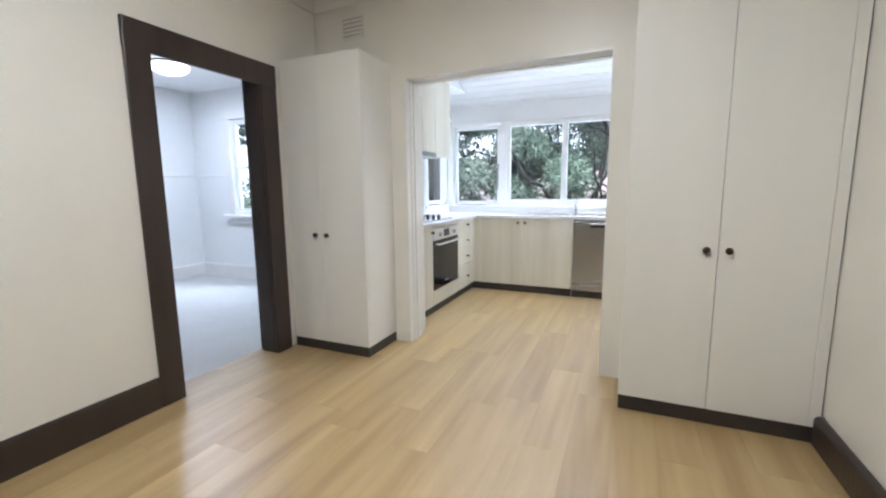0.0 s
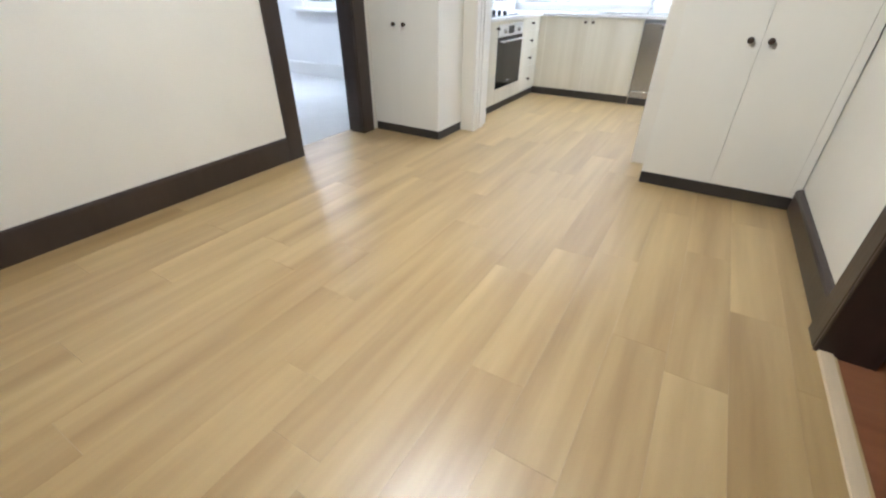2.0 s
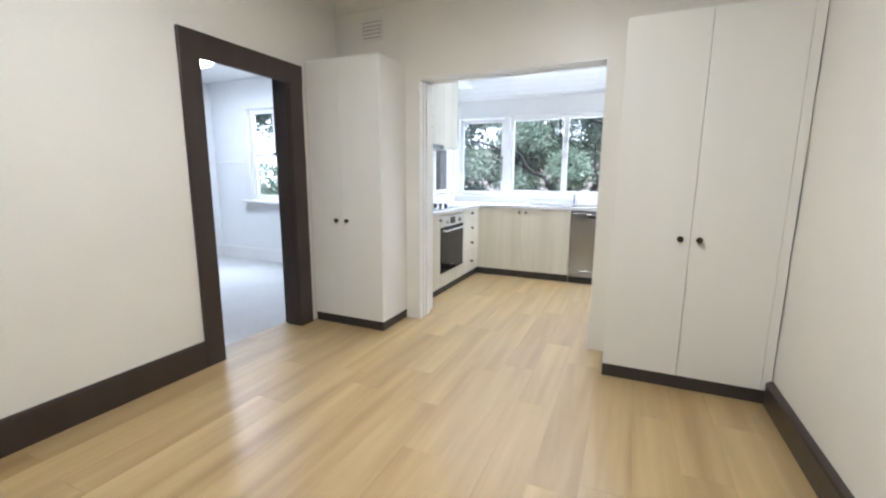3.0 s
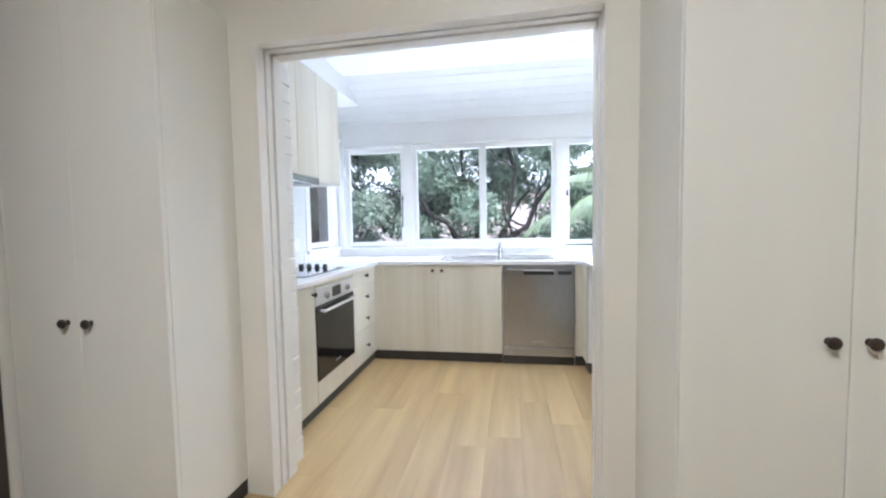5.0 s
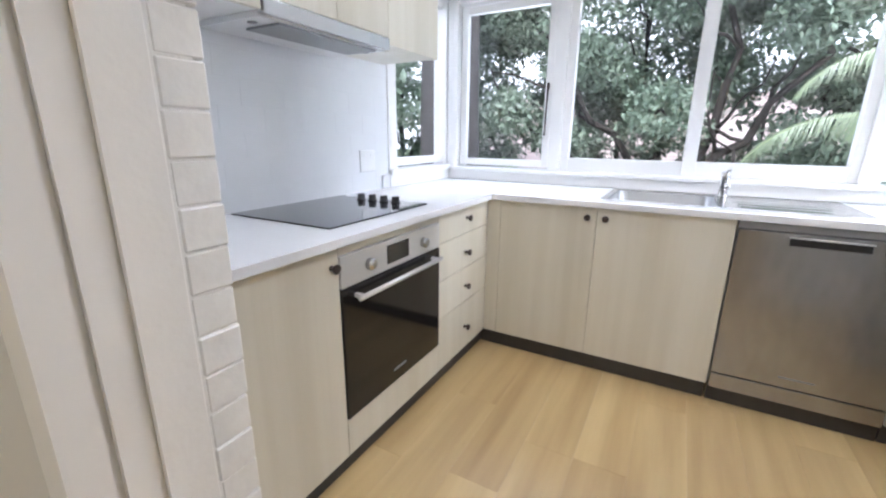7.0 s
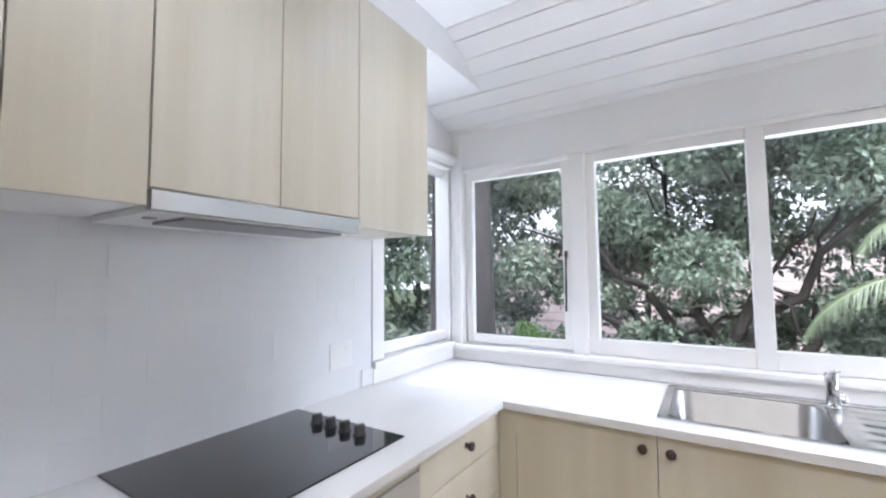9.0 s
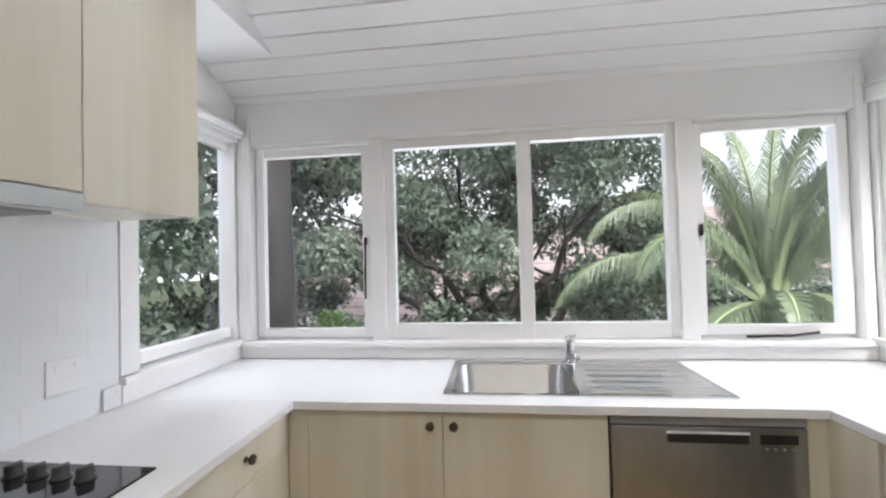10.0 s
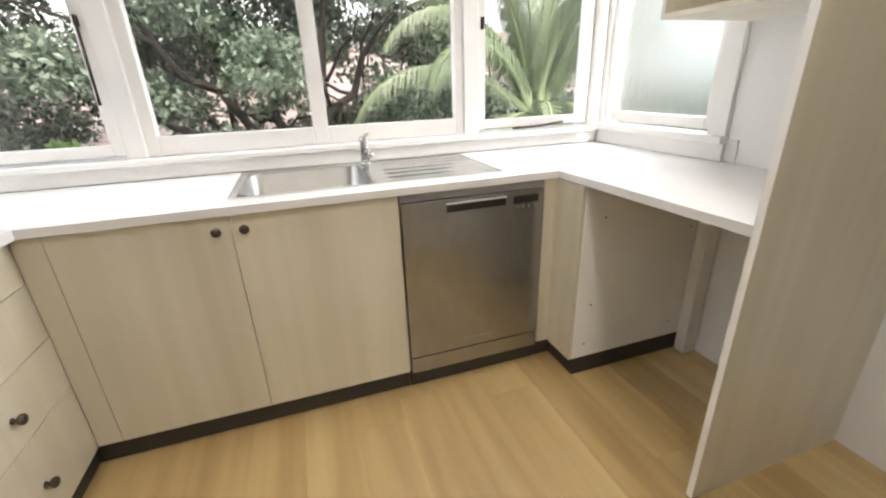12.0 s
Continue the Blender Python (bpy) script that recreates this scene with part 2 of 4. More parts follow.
def lathe(profile, at, axis="Z", seg=24, bm=None):
    """A turned solid: (radius, height) pairs round an axis through at."""
    bm = bm or bmesh.new()
    turn = {"Z": Matrix(), "X": Matrix.Rotation(radians(90), 4, "Y"), "-Y": Matrix.Rotation(radians(90), 4, "X"), "-X": Matrix.Rotation(radians(-90), 4, "Y"),
            "-Z": Matrix.Rotation(radians(180), 4, "X")}[axis]
    m = Matrix.Translation(at) @ turn
    rings = []
    for r, h in profile:
        rings.append([bm.verts.new(m @ Vector((r * math.cos(2 * math.pi * i / seg), r * math.sin(2 * math.pi * i / seg), h))) for i in range(seg)])
    for a, b in zip(rings, rings[1:]):
        for i in range(seg):
            bm.faces.new((a[i], a[(i + 1) % seg], b[(i + 1) % seg], b[i]))
    bm.faces.new(list(reversed(rings[0])))
    bm.faces.new(rings[-1])
    return bm


def tube(points, radii, seg=8, bm=None):
    """A tapered tube along points."""
    bm = bm or bmesh.new()
    pts = [Vector(p) for p in points]
    rings = []
    for i, p in enumerate(pts):
        d = (pts[min(i + 1, len(pts) - 1)] - pts[max(i - 1, 0)]).normalized()
        q = d.to_track_quat("Z", "Y")
        r = radii[i] if isinstance(radii, (list, tuple)) else radii
        rings.append([bm.verts.new(p + q @ Vector((r * math.cos(2 * math.pi * k / seg), r * math.sin(2 * math.pi * k / seg), 0))) for k in range(seg)])
    for a, b in zip(rings, rings[1:]):
        for k in range(seg):
            bm.faces.new((a[k], a[(k + 1) % seg], b[(k + 1) % seg], b[k]))
    bm.faces.new(list(reversed(rings[0])))
    bm.faces.new(rings[-1])
    return bm


def prism(outline, axis, a, b, bm=None):
    """An outline of (u, v) pairs drawn out along x (u=y, v=z) or y (u=x, v=z) or z (u=x, v=y) from a to b."""
    bm = bm or bmesh.new()
    place = {"x": lambda w, u, v: (w, u, v), "y": lambda w, u, v: (u, w, v), "z": lambda w, u, v: (u, v, w)}[axis]
    A = [bm.verts.new(place(a, u, v)) for u, v in outline]
    B = [bm.verts.new(place(b, u, v)) for u, v in outline]
    n = len(outline)
    for i in range(n):
        bm.faces.new((A[i], A[(i + 1) % n], B[(i + 1) % n], B[i]))
    bm.faces.new(list(reversed(A)))
    bm.faces.new(B)
    bmesh.ops.recalc_face_normals(bm, faces=bm.faces)
    return bm


def structure(name, bm, mat, label, category):
    return tagged(part(name, bm, mat, None, label, "structure"), "", category)


def wall_with_holes(bm, along, lo, hi, near, far, z0, z1, holes):
    """Wall pieces round rectangular holes (a, b, za, zb); along is 'x' or 'y', near and far bound its thickness."""
    def put(a, b, za, zb):
        if b - a > 1e-4 and zb - za > 1e-4:
            box(*((a, b, near, far) if along == "x" else (near, far, a, b)), za, zb, bm=bm)
    at = lo
    for a, b, za, zb in sorted(holes):
        put(at, a, z0, z1)
        put(a, b, z0, za)
        put(a, b, zb, z1)
        at = b
    put(at, hi, z0, z1)
    return bm


# ---------------------------------------------------------------- the large structure
XL, XR = -1.97, 1.205          # dining room side walls
YN = 2.95                     # reach of the dining room side walls, into the end wall
JL, JR, OT = -1.152, 0.228, 1.955   # jamb faces and head of the kitchen opening
SKEW = -0.0435                # the end wall runs a little out of square
YB = -2.40                    # wall behind the start
KL, KR, KY = -1.91, 1.16, 5.42   # kitchen walls
FZ = -0.03                    # the level that things reach down to, just under the boards
HD, HK = 2.72, 2.51           # ceiling heights
FALL = -0.006                 # the old floor falls a little towards the kitchen

structure("floor_dining_base", box(XL - 0.175, XR + 0.02, YB, 5.6, -0.14, FZ - 0.022), OAK_GAP, "dark joint under honey oak plank floor", "floor")
structure("floor_side_room", box(-5.3, XL - 0.175, -1.0, 4.35, -0.14, -0.006), CARPET, "pale grey carpet in the side room", "carpet")
structure("wall_west", wall_with_holes(bmesh.new(), "y", YB, YN, XL - 0.13, XL, -0.05, HD, [(1.56, 2.30, -0.05, 1.942)]), WALL, "cream painted plaster wall", "wall")


def end_wall(x):
    """Where the face of the dining room's end wall stands at x."""
    return 2.855 + (x - JL) * SKEW


def skewed(x0, x1, d0, d1, z0, z1, bm=None):
    """A block along the end wall, d0 to d1 behind its face."""
    return prism([(x0, end_wall(x0) + d0), (x1, end_wall(x1) + d0), (x1, end_wall(x1) + d1), (x0, end_wall(x0) + d1)], "z", z0, z1, bm)


bm = skewed(XL - 0.13, JL - 0.02, 0, 0.19, -0.05, HD)
skewed(JR + 0.02, XR + 0.12, 0, 0.19, -0.05, HD, bm)
skewed(JL - 0.02, JR + 0.02, 0, 0.19, OT + 0.02, HD, bm)
structure("wall_north", bm, WALL, "cream painted plaster wall above cupboards", "wall")
structure("wall_east", wall_with_holes(bmesh.new(), "y", YB, YN, XR, XR + 0.12, -0.05, HD, [(0.02, 1.09, -0.05, 2.02)]), WALL, "cream painted plaster wall", "wall")
structure("wall_south", box(XL - 0.13, XR + 0.12, YB - 0.12, YB, -0.05, HD), WALL, "cream painted plaster wall", "wall")
structure("ceiling_dining", box(XL - 0.13, XR + 0.12, YB - 0.12, 3.1, HD, HD + 0.12), CEIL, "white plaster ceiling", "ceiling")
# kitchen shell
structure("wall_kitchen_west", wall_with_holes(bmesh.new(), "y", 2.97, 5.60, KL - 0.12, KL, -0.05, 2.75, [(4.76, 5.42, 0.95, 2.02)]), WALL_WHITE, "white painted kitchen wall", "wall")
structure("wall_kitchen_east", wall_with_holes(bmesh.new(), "y", 2.97, 5.60, KR, KR + 0.12, -0.05, 2.75, [(4.68, 5.40, 0.95, 2.02)]), WALL_WHITE, "white painted kitchen wall", "wall")
structure("wall_kitchen_north", wall_with_holes(bmesh.new(), "x", KL, KR, KY, 5.60, -0.05, 2.75, [(-1.86, 1.12, 0.95, 2.02)]), WALL_WHITE, "white painted wall round a window band", "wall")
# kitchen ceiling: flat part and boarded slope with open joints, one mesh
bm = box(KL - 0.12, KR + 0.12, 2.9, 4.80, HK, HK + 0.08)
SL = (2.51 - 2.21) / (5.47 - 4.80)
for y0, y1 in ((4.80, 4.872), (4.872, 4.972), (4.972, 5.072), (5.072, 5.172), (5.172, 5.274), (5.274, 5.374), (5.374, 5.50)):
    za, zb = 2.51 - (y0 - 4.80) * SL, 2.51 - (y1 - 4.80) * SL
    g = 0.002
    prism([(y0 + g, za - g * SL + 0.002), (y0 + 2 * g, za - 2 * g * SL), (y1 - 2 * g, zb + 2 * g * SL), (y1 - g, zb + g * SL + 0.002), (y1, zb + 0.05), (y0, za + 0.05)], "x", KL - 0.02, KR + 0.02, bm)
prism([(4.80, HK + 0.02), (5.52, 2.51 - 0.72 * SL + 0.02), (5.52, 2.75), (4.80, 2.75)], "x", KL - 0.12, KR + 0.12, bm)
structure("ceiling_kitchen", bm, CEIL, "white boarded sloping ceiling and flat plaster ceiling", "ceiling")
structure("bulkhead", prism([(3.0, 2.348), (5.16, 2.348), (4.80, 2.509), (3.0, 2.509)], "x", KL, -1.552), CEIL, "white boxed bulkhead above the wall cupboards", "bulkhead")
# side room shell
structure("wall_side_room_north", wall_with_holes(bmesh.new(), "x", -5.3, XL - 0.13, 4.15, 4.27, -0.05, 2.75, [(-4.47, -3.63, 0.86, 2.10)]), WALL_WHITE, "white painted wall with sash window", "wall")
structure("wall_side_room_west", box(-5.32, -5.2, -1.0, 4.27, -0.05, 2.75), WALL_WHITE, "white painted wall", "wall")
structure("wall_side_room_south", box(-5.3, XL - 0.13, -1.12, -1.0, -0.05, 2.75), WALL_WHITE, "white painted wall", "wall")
structure("wall_side_room_east", box(XL - 0.15, XL - 0.131, -1.0, 1.45, -0.05, 2.75), WALL_WHITE, "white painted wall", "wall")
structure("wall_side_room_end", box(XL - 0.15, XL - 0.131, 2.42, 4.15, -0.05, 2.75), WALL_WHITE, "white painted wall", "wall")
structure("ceiling_side_room", box(-5.3, XL - 0.13, -1.0, 4.27, 2.50, 2.75), CEIL, "white plaster ceiling", "ceiling")
# hall beyond the east doorway
structure("floor_hall", box(XR + 0.02, 3.2, -1.2, 2.4, -0.14, -0.008), REDWOOD, "red-brown timber floor of the hall", "floor")
structure("wall_hall_east", box(3.2, 3.3, -1.2, 2.4, -0.05, 2.72), WALL, "cream hall wall", "wall")
structure("wall_hall_north", box(XR + 0.12, 3.3, 2.4, 2.5, -0.05, 2.72), WALL, "cream hall wall", "wall")
structure("wall_hall_south", box(XR + 0.12, 3.3, -1.3, -1.2, -0.05, 2.72), WALL, "cream hall wall", "wall")
structure("ceiling_hall", box(XR + 0.12, 3.3, -1.3, 2.5, 2.72, 2.8), CEIL, "white hall ceiling", "ceiling")
structure("ground", box(-400, 400, -200, 800, -3.6, -3.5), GRASS, "garden ground far below the windows", "ground")
bm = bmesh.new()
ring = [(140 * math.sin(radians(a)), 20 + 140 * math.cos(radians(a))) for a in range(-110, 111, 10)]
for (xa, ya), (xb, yb) in zip(ring, ring[1:]):
    bm.faces.new([bm.verts.new(v) for v in ((xa, ya, -3.6), (xb, yb, -3.6), (xb, yb, 90), (xa, ya, 90))])
structure("backdrop", bm, SKYGLOW, "pale overcast sky in the distance", "sky")

# ---------------------------------------------------------------- dining room: trim
def skirting(name, axis, a, b, face, out, height, mat=DARK, label="dark brown timber skirting board", thick=0.02):
    """A skirting with a rounded top edge; out is +1 or -1, the way it stands proud of the wall face."""
    t = thick * out
    prof = [(face, FZ), (face + t, FZ), (face + t, height - 0.02), (face + t * 0.8, height - 0.006), (face + t * 0.35, height), (face, height)]
    bm = prism(prof, "y" if axis == "y" else "x", a, b)
    return structure(name, bm, mat, label, "skirting board")


def casing(name, label, parts_, mat):
    root = thing(name, parts_[0][1][0:1] + parts_[0][1][2:3] + (0,), label, "door frame", kind="structure")
    for n, spans in parts_:
        part(n, box(*spans, bevel=0.006), mat, root)
    return root


skirting("baseboard_west", "y", YB, 1.447, XL, 1, 0.168)
skirting("baseboard_east", "y", 1.215, 2.40, XR, -1, 0.130, thick=0.032)
skirting("baseboard_south", "x", XL + 0.02, XR - 0.02, YB, 1, 0.168)
F = 0.022
casing("door_frame_1", "dark brown timber frame of the open side doorway", [
    ("architrave", (XL, XL + F, 1.448, 1.5785, FZ, 2.03)),
    ("architrave", (XL, XL + F, 2.2835, 2.425, FZ, 2.03)),
    ("head_architrave", (XL, XL + F + 0.002, 1.446, 2.427, 1.882, 2.032)),
    ("jamb", (XL - 0.13, XL - 0.001, 1.562, 1.58, FZ, 1.941)),
    ("jamb", (XL - 0.13, XL - 0.001, 2.282, 2.298, FZ, 1.941)),
    ("head_jamb", (XL - 0.13, XL - 0.001, 1.58, 2.282, 1.925, 1.941)),
    ("architrave", (XL - 0.165, XL - 0.151, 1.448, 1.562, FZ, 2.03)),
    ("architrave", (XL - 0.165, XL - 0.151, 2.298, 2.412, FZ, 2.03))], DARK)
casing("door_frame_2", "dark brown timber frame of the hall doorway", [
    ("architrave", (XR - 0.05, XR, 1.09, 1.212, FZ, 2.13)),
    ("architrave", (XR - 0.05, XR, -0.10, 0.02, FZ, 2.13)),
    ("head_architrave", (XR - 0.052, XR, -0.102, 1.214, 2.012, 2.134)),
    ("jamb", (XR - 0.05, XR + 0.13, 1.07, 1.089, FZ, 2.02)),
    ("jamb", (XR - 0.05, XR + 0.13, 0.021, 0.04, FZ, 2.02)),
    ("head_jamb", (XR - 0.05, XR + 0.13, 0.04, 1.07, 2.0, 2.019))], DARK)
part("strike_plate", box(XL - 0.085, XL - 0.055, 2.2795, 2.2825, 0.98, 1.06, bevel=0.001), BRONZE, bpy.data.objects["door_frame_1"], "dark metal strike plate")
structure("threshold_strip", prism([(XR - 0.045, -0.02), (XR + 0.012, -0.02), (XR + 0.004, 0.010), (XR - 0.037, 0.010)], "y", 0.02, 1.07), STRIP, "pale timber threshold strip between two floors", "threshold")

# painted frame in the kitchen opening: three flat bands with two deep grooves for sliding doors
root = thing("door_frame_3", (-0.45, 2.9, 0), "cream painted grooved timber frame of the kitchen opening", "door frame", kind="structure")
for n, d0, d1, deep in (("outer_band", -0.004, 0.053, 0.0), ("groove", 0.053, 0.068, 0.014), ("middle_band", 0.068, 0.103, 0.0), ("groove", 0.103, 0.128, 0.014), ("inner_band", 0.128, 0.198, 0.0)):
    part(n, skewed(JL - 0.021, JL - deep, d0, d1, FZ, OT + 0.021), FRAME_CREAM, root)
    part(n, skewed(JR + deep, JR + 0.021, d0, d1, FZ, OT + 0.021), FRAME_CREAM, root)
    part("head_" + n, skewed(JL - deep, JR + deep, d0, d1, OT + deep, OT + 0.021), FRAME_CREAM, root)
for x0, x1 in ((JL - 0.03, JL - 0.008), (JR + 0.008, JR + 0.03)):
    part("bead", skewed(x0, x1, 0.1985, 0.213, FZ, OT), FRAME_CREAM, root)


def knob(parent, at, axis, r=0.016, mat=BRONZE):
    """A turned mushroom knob on a short stem."""
    prof = [(r * 0.62, 0.0), (r * 0.55, 0.002), (r * 0.36, 0.006), (r * 0.36, 0.013), (r * 0.85, 0.016), (r, 0.02), (r, 0.025), (r * 0.8, 0.029), (r * 0.3, 0.03)]
    return part("knob", lathe(prof, at, axis, 20), mat, parent, "dark bronze knob", smooth=True)


def tall_cupboard(x0, x1, y, back, top, kick, seam, knobs, label, filler=None, g=0.0012):
    root = thing("tall_cupboard", ((x0 + x1) / 2, (y + back) / 2, 0), label, "cupboard", "tall dining cupboards")
    part("kickboard", box(x0 + 0.002, x1 - 0.004, y + 0.004, back, FZ, kick - 0.002), KICK, root, "black kickboard")
    part("carcass", box(x0, x1, y + 0.021, back, kick, top - 0.001, bevel=0.002), CAB, root)
    for a, b, kx in ((x0, seam, knobs[0]), (seam, (filler or x1), knobs[1])):
        d = part("door", box(a + g, b - g, y, y + 0.019, kick + 0.002, top, bevel=0.0015), CAB, root)
        knob(d, (kx, y, knobs[2]), "-Y", 0.0165)
    if filler:
        part("filler_strip", box(filler + 0.0005, x1, y, y + 0.019, kick + 0.002, top, bevel=0.0015), CAB, root)
    return root


tall_cupboard(XL + 0.022, -1.283, 2.468, 2.90, 2.075, 0.062, -1.645, (-1.695, -1.597, 0.857), "cream two-door tall cupboard with bronze knobs", g=0.0001)
tall_cupboard(0.345, XR - 0.006, 2.404, 2.81, 2.06, 0.068, 0.748, (0.697, 0.789, 0.874), "cream two-door tall cupboard with bronze knobs beside the wall", filler=1.155)


def wall_vent(x0, x1, z0, z1, label, nx, nz):
    """A painted air brick: a lattice before a black plate, the shade of its holes put into colour, set along the end
    wall.
    """
    root = thing("wall_vent", ((x0 + x1) / 2, end_wall((x0 + x1) / 2), z0), label, "vent", "wall vents")
    part("back_plate", skewed(x0, x1, -0.0025, 0.001, z0, z1), BLACK, root, "black plate for the shade in the holes")
    w, h = (x1 - x0) / nx, (z1 - z0) / nz
    for i in range(nx + 1):
        part("upright", skewed(x0 + (i - 0.27) * w, x0 + (i + 0.27) * w, -0.007, 0.0005, z0 - 0.27 * h, z1 + 0.27 * h), FRAME_CREAM, root)
    for k in range(nz + 1):
        part("crossbar", skewed(x0 - 0.27 * w, x1 + 0.27 * w, -0.0075, 0.0005, z0 + (k - 0.27) * h, z0 + (k + 0.27) * h), FRAME_CREAM, root)
    return root


wall_vent(-1.69, -1.508, 2.306, 2.452, "cream painted air vent with small square holes over a cupboard", 9, 5)
wall_vent(0.545, 0.735, 2.276, 2.40, "cream painted air vent with dark square holes near the side wall", 9, 5)


def cornice(name, axis, a, b, face, out, deep=0.13, z0=2.535):
    """A plain coved cornice from the wall up to the ceiling."""
    prof = [(face, z0), (face + out * 0.008, z0)]
    for i in range(9):
        u = radians(90 * i / 8)
        prof.append((face + out * (0.008 + (deep - 0.008) * (1 - math.cos(u))), z0 + 0.006 + (HD - z0 - 0.012) * math.sin(u)))
    prof += [(face + out * deep, HD), (face, HD)]
    bm = prism(prof, axis, a, b)
    if name == "cornice_north":
        for v in bm.verts:
            v.co.y += (v.co.x - JL) * SKEW
    return structure(name, bm, WALL, "cream painted coved cornice", "cornice")


cornice("cornice_north", "x", XL, XR, 2.853, -1)
cornice("cornice_west", "y", YB, 2.90, XL, 1)
cornice("cornice_east", "y", YB, 2.76, XR, -1)
cornice("cornice_south", "x", XL, XR, YB, 1)

# ceiling lamp above the start, the dining room's own light
root = thing("ceiling_lamp", (-0.3, 0.75, HD), "round white glass ceiling lamp", "lamp")
part("base", lathe([(0.17, 0), (0.17, 0.02), (0.16, 0.025)], (-0.3, 0.75, HD), "-Z", 32), WHITEPL, root, smooth=True)
part("shade", lathe([(0.16, 0.026), (0.155, 0.05), (0.12, 0.075), (0.06, 0.09), (0.01, 0.093)], (-0.3, 0.75, HD), "-Z", 32), OYSTER, root, "glowing opal glass", smooth=True)

# ---------------------------------------------------------------- side room
skirting("baseboard_side_room_north", "x", -5.2, XL - 0.15, 4.15, -1, 0.17, GLOSS, "white skirting board")
skirting("baseboard_side_room_west", "y", -1.0, 4.13, -5.2, 1, 0.17, GLOSS, "white skirting board")
structure("picture_rail_west", prism([(-5.2, 1.372), (-5.191, 1.375), (-5.189, 1.386), (-5.2, 1.39)], "y", -1.0, 4.15), GLOSS, "white timber rail", "rail")
structure("picture_rail_north", prism([(4.15, 1.372), (4.141, 1.375), (4.139, 1.386), (4.15, 1.39)], "x", -5.2, -4.6), GLOSS, "white timber rail", "rail")
root = thing("window_side_room", (-4.2, 4.15, 0.86), "white painted double-hung sash window", "window", kind="structure")
for n, s in (("architrave", (-4.59, -4.47, 4.125, 4.15, 0.8, 2.2)), ("architrave", (-3.63, -3.51, 4.125, 4.15, 0.8, 2.2)), ("head", (-4.61, -3.49, 4.12, 4.15, 2.1, 2.22)), ("window_sill", (-4.63, -3.47, 4.06, 4.2, 0.83, 0.862)), ("apron", (-4.57, -3.53, 4.13, 4.15, 0.76, 0.83)),
             ("stile", (-4.47, -4.42, 4.18, 4.22, 0.862, 2.1)), ("stile", (-3.68, -3.63, 4.18, 4.22, 0.862, 2.1)), ("bottom_rail", (-4.42, -3.68, 4.18, 4.22, 0.862, 0.94)),
             ("meeting_rail", (-4.42, -3.68, 4.18, 4.22, 1.46, 1.51)), ("top_rail", (-4.42, -3.68, 4.18, 4.22, 2.04, 2.1))):
    part(n, box(*s, bevel=0.004), GLOSS, root)
part("muntin", box(-4.07, -4.04, 4.185, 4.215, 1.51, 2.04, bevel=0.003), GLOSS, root)
part("muntin", box(-4.42, -3.68, 4.186, 4.214, 1.76, 1.785, bevel=0.003), GLOSS, root)
p = part("pane", box(-4.42, -3.68, 4.198, 4.202, 0.94, 2.04), PANE, root)
p.visible_shadow = False
part("sash_lock", box(-4.08, -4.02, 4.16, 4.19, 1.49, 1.515, bevel=0.004), BRONZE, root)
root = thing("ceiling_lamp", (-4.1, 3.15, 2.50), "round white glowing ceiling lamp in the side room", "lamp")
part("base", lathe([(0.19, 0), (0.19, 0.02), (0.18, 0.025)], (-4.1, 3.15, 2.50), "-Z", 32), WHITEPL, root, smooth=True)
part("shade", lathe([(0.18, 0.026), (0.17, 0.06), (0.12, 0.09), (0.05, 0.105), (0.01, 0.107)], (-4.1, 3.15, 2.50), "-Z", 32), OYSTER, root, "glowing opal glass", smooth=True)

# ---------------------------------------------------------------- kitchen windows
def frame_rect(parent, plane, at, a, b, z0, z1, w, t, name="frame", mat=GLOSS):
    """Four bevelled bars round a rectangle a..b, z0..z1 (the daylight size); w wide, t deep, in the plane y=at or x=at."""
    def span(u0, u1, za, zb):
        return (u0, u1, at - t / 2, at + t / 2, za, zb) if plane == "y" else (at - t / 2, at + t / 2, u0, u1, za, zb)
    for n, s in (("stile", span(a - w, a, z0 - w, z1 + w)), ("stile", span(b, b + w, z0 - w, z1 + w)), ("bottom_rail", span(a, b, z0 - w, z0)), ("top_rail", span(a, b, z1, z1 + w))):
        part(n, box(*s, bevel=0.005), mat, parent)


def pane(parent, plane, at, a, b, z0, z1, mat=PANE):
    s = (a - 0.01, b + 0.01, at - 0.002, at + 0.002, z0 - 0.01, z1 + 0.01) if plane == "y" else (at - 0.002, at + 0.002, a - 0.01, b + 0.01, z0 - 0.01, z1 + 0.01)
    p = part("pane", box(*s), mat, parent)
    p.visible_shadow = False
    return p


GY = 5.473
win = thing("window_1", (-0.36, GY, 0.95), "white painted timber window band over the sink", "window", kind="structure")
for n, s in (("post", (-1.175, -1.098, 5.425, 5.56, 0.952, 2.02)), ("post", (0.343, 0.424, 5.425, 5.56, 0.952, 2.02)), ("corner_post", (-1.905, -1.832, 5.405, 5.56, 0.952, 2.16)), ("corner_post", (1.112, 1.158, 5.405, 5.56, 0.952, 2.16)),
             ("head_beam", (-1.83, 1.112, 5.428, 5.56, 2.0, 2.20)), ("head_bead", (-1.83, 1.112, 5.412, 5.43, 2.004, 2.018)), ("post_cap", (-1.182, -1.09, 5.42, 5.44, 2.02, 2.05)), ("post_cap", (0.336, 0.43, 5.42, 5.44, 2.02, 2.05)),
             ("window_sill", (-1.90, 1.155, 5.372, 5.56, 0.928, 0.954)), ("upstand", (-1.90, 1.155, 5.392, 5.45, 0.867, 0.928))):
    part(n, box(*s, bevel=0.004), GLOSS, win)
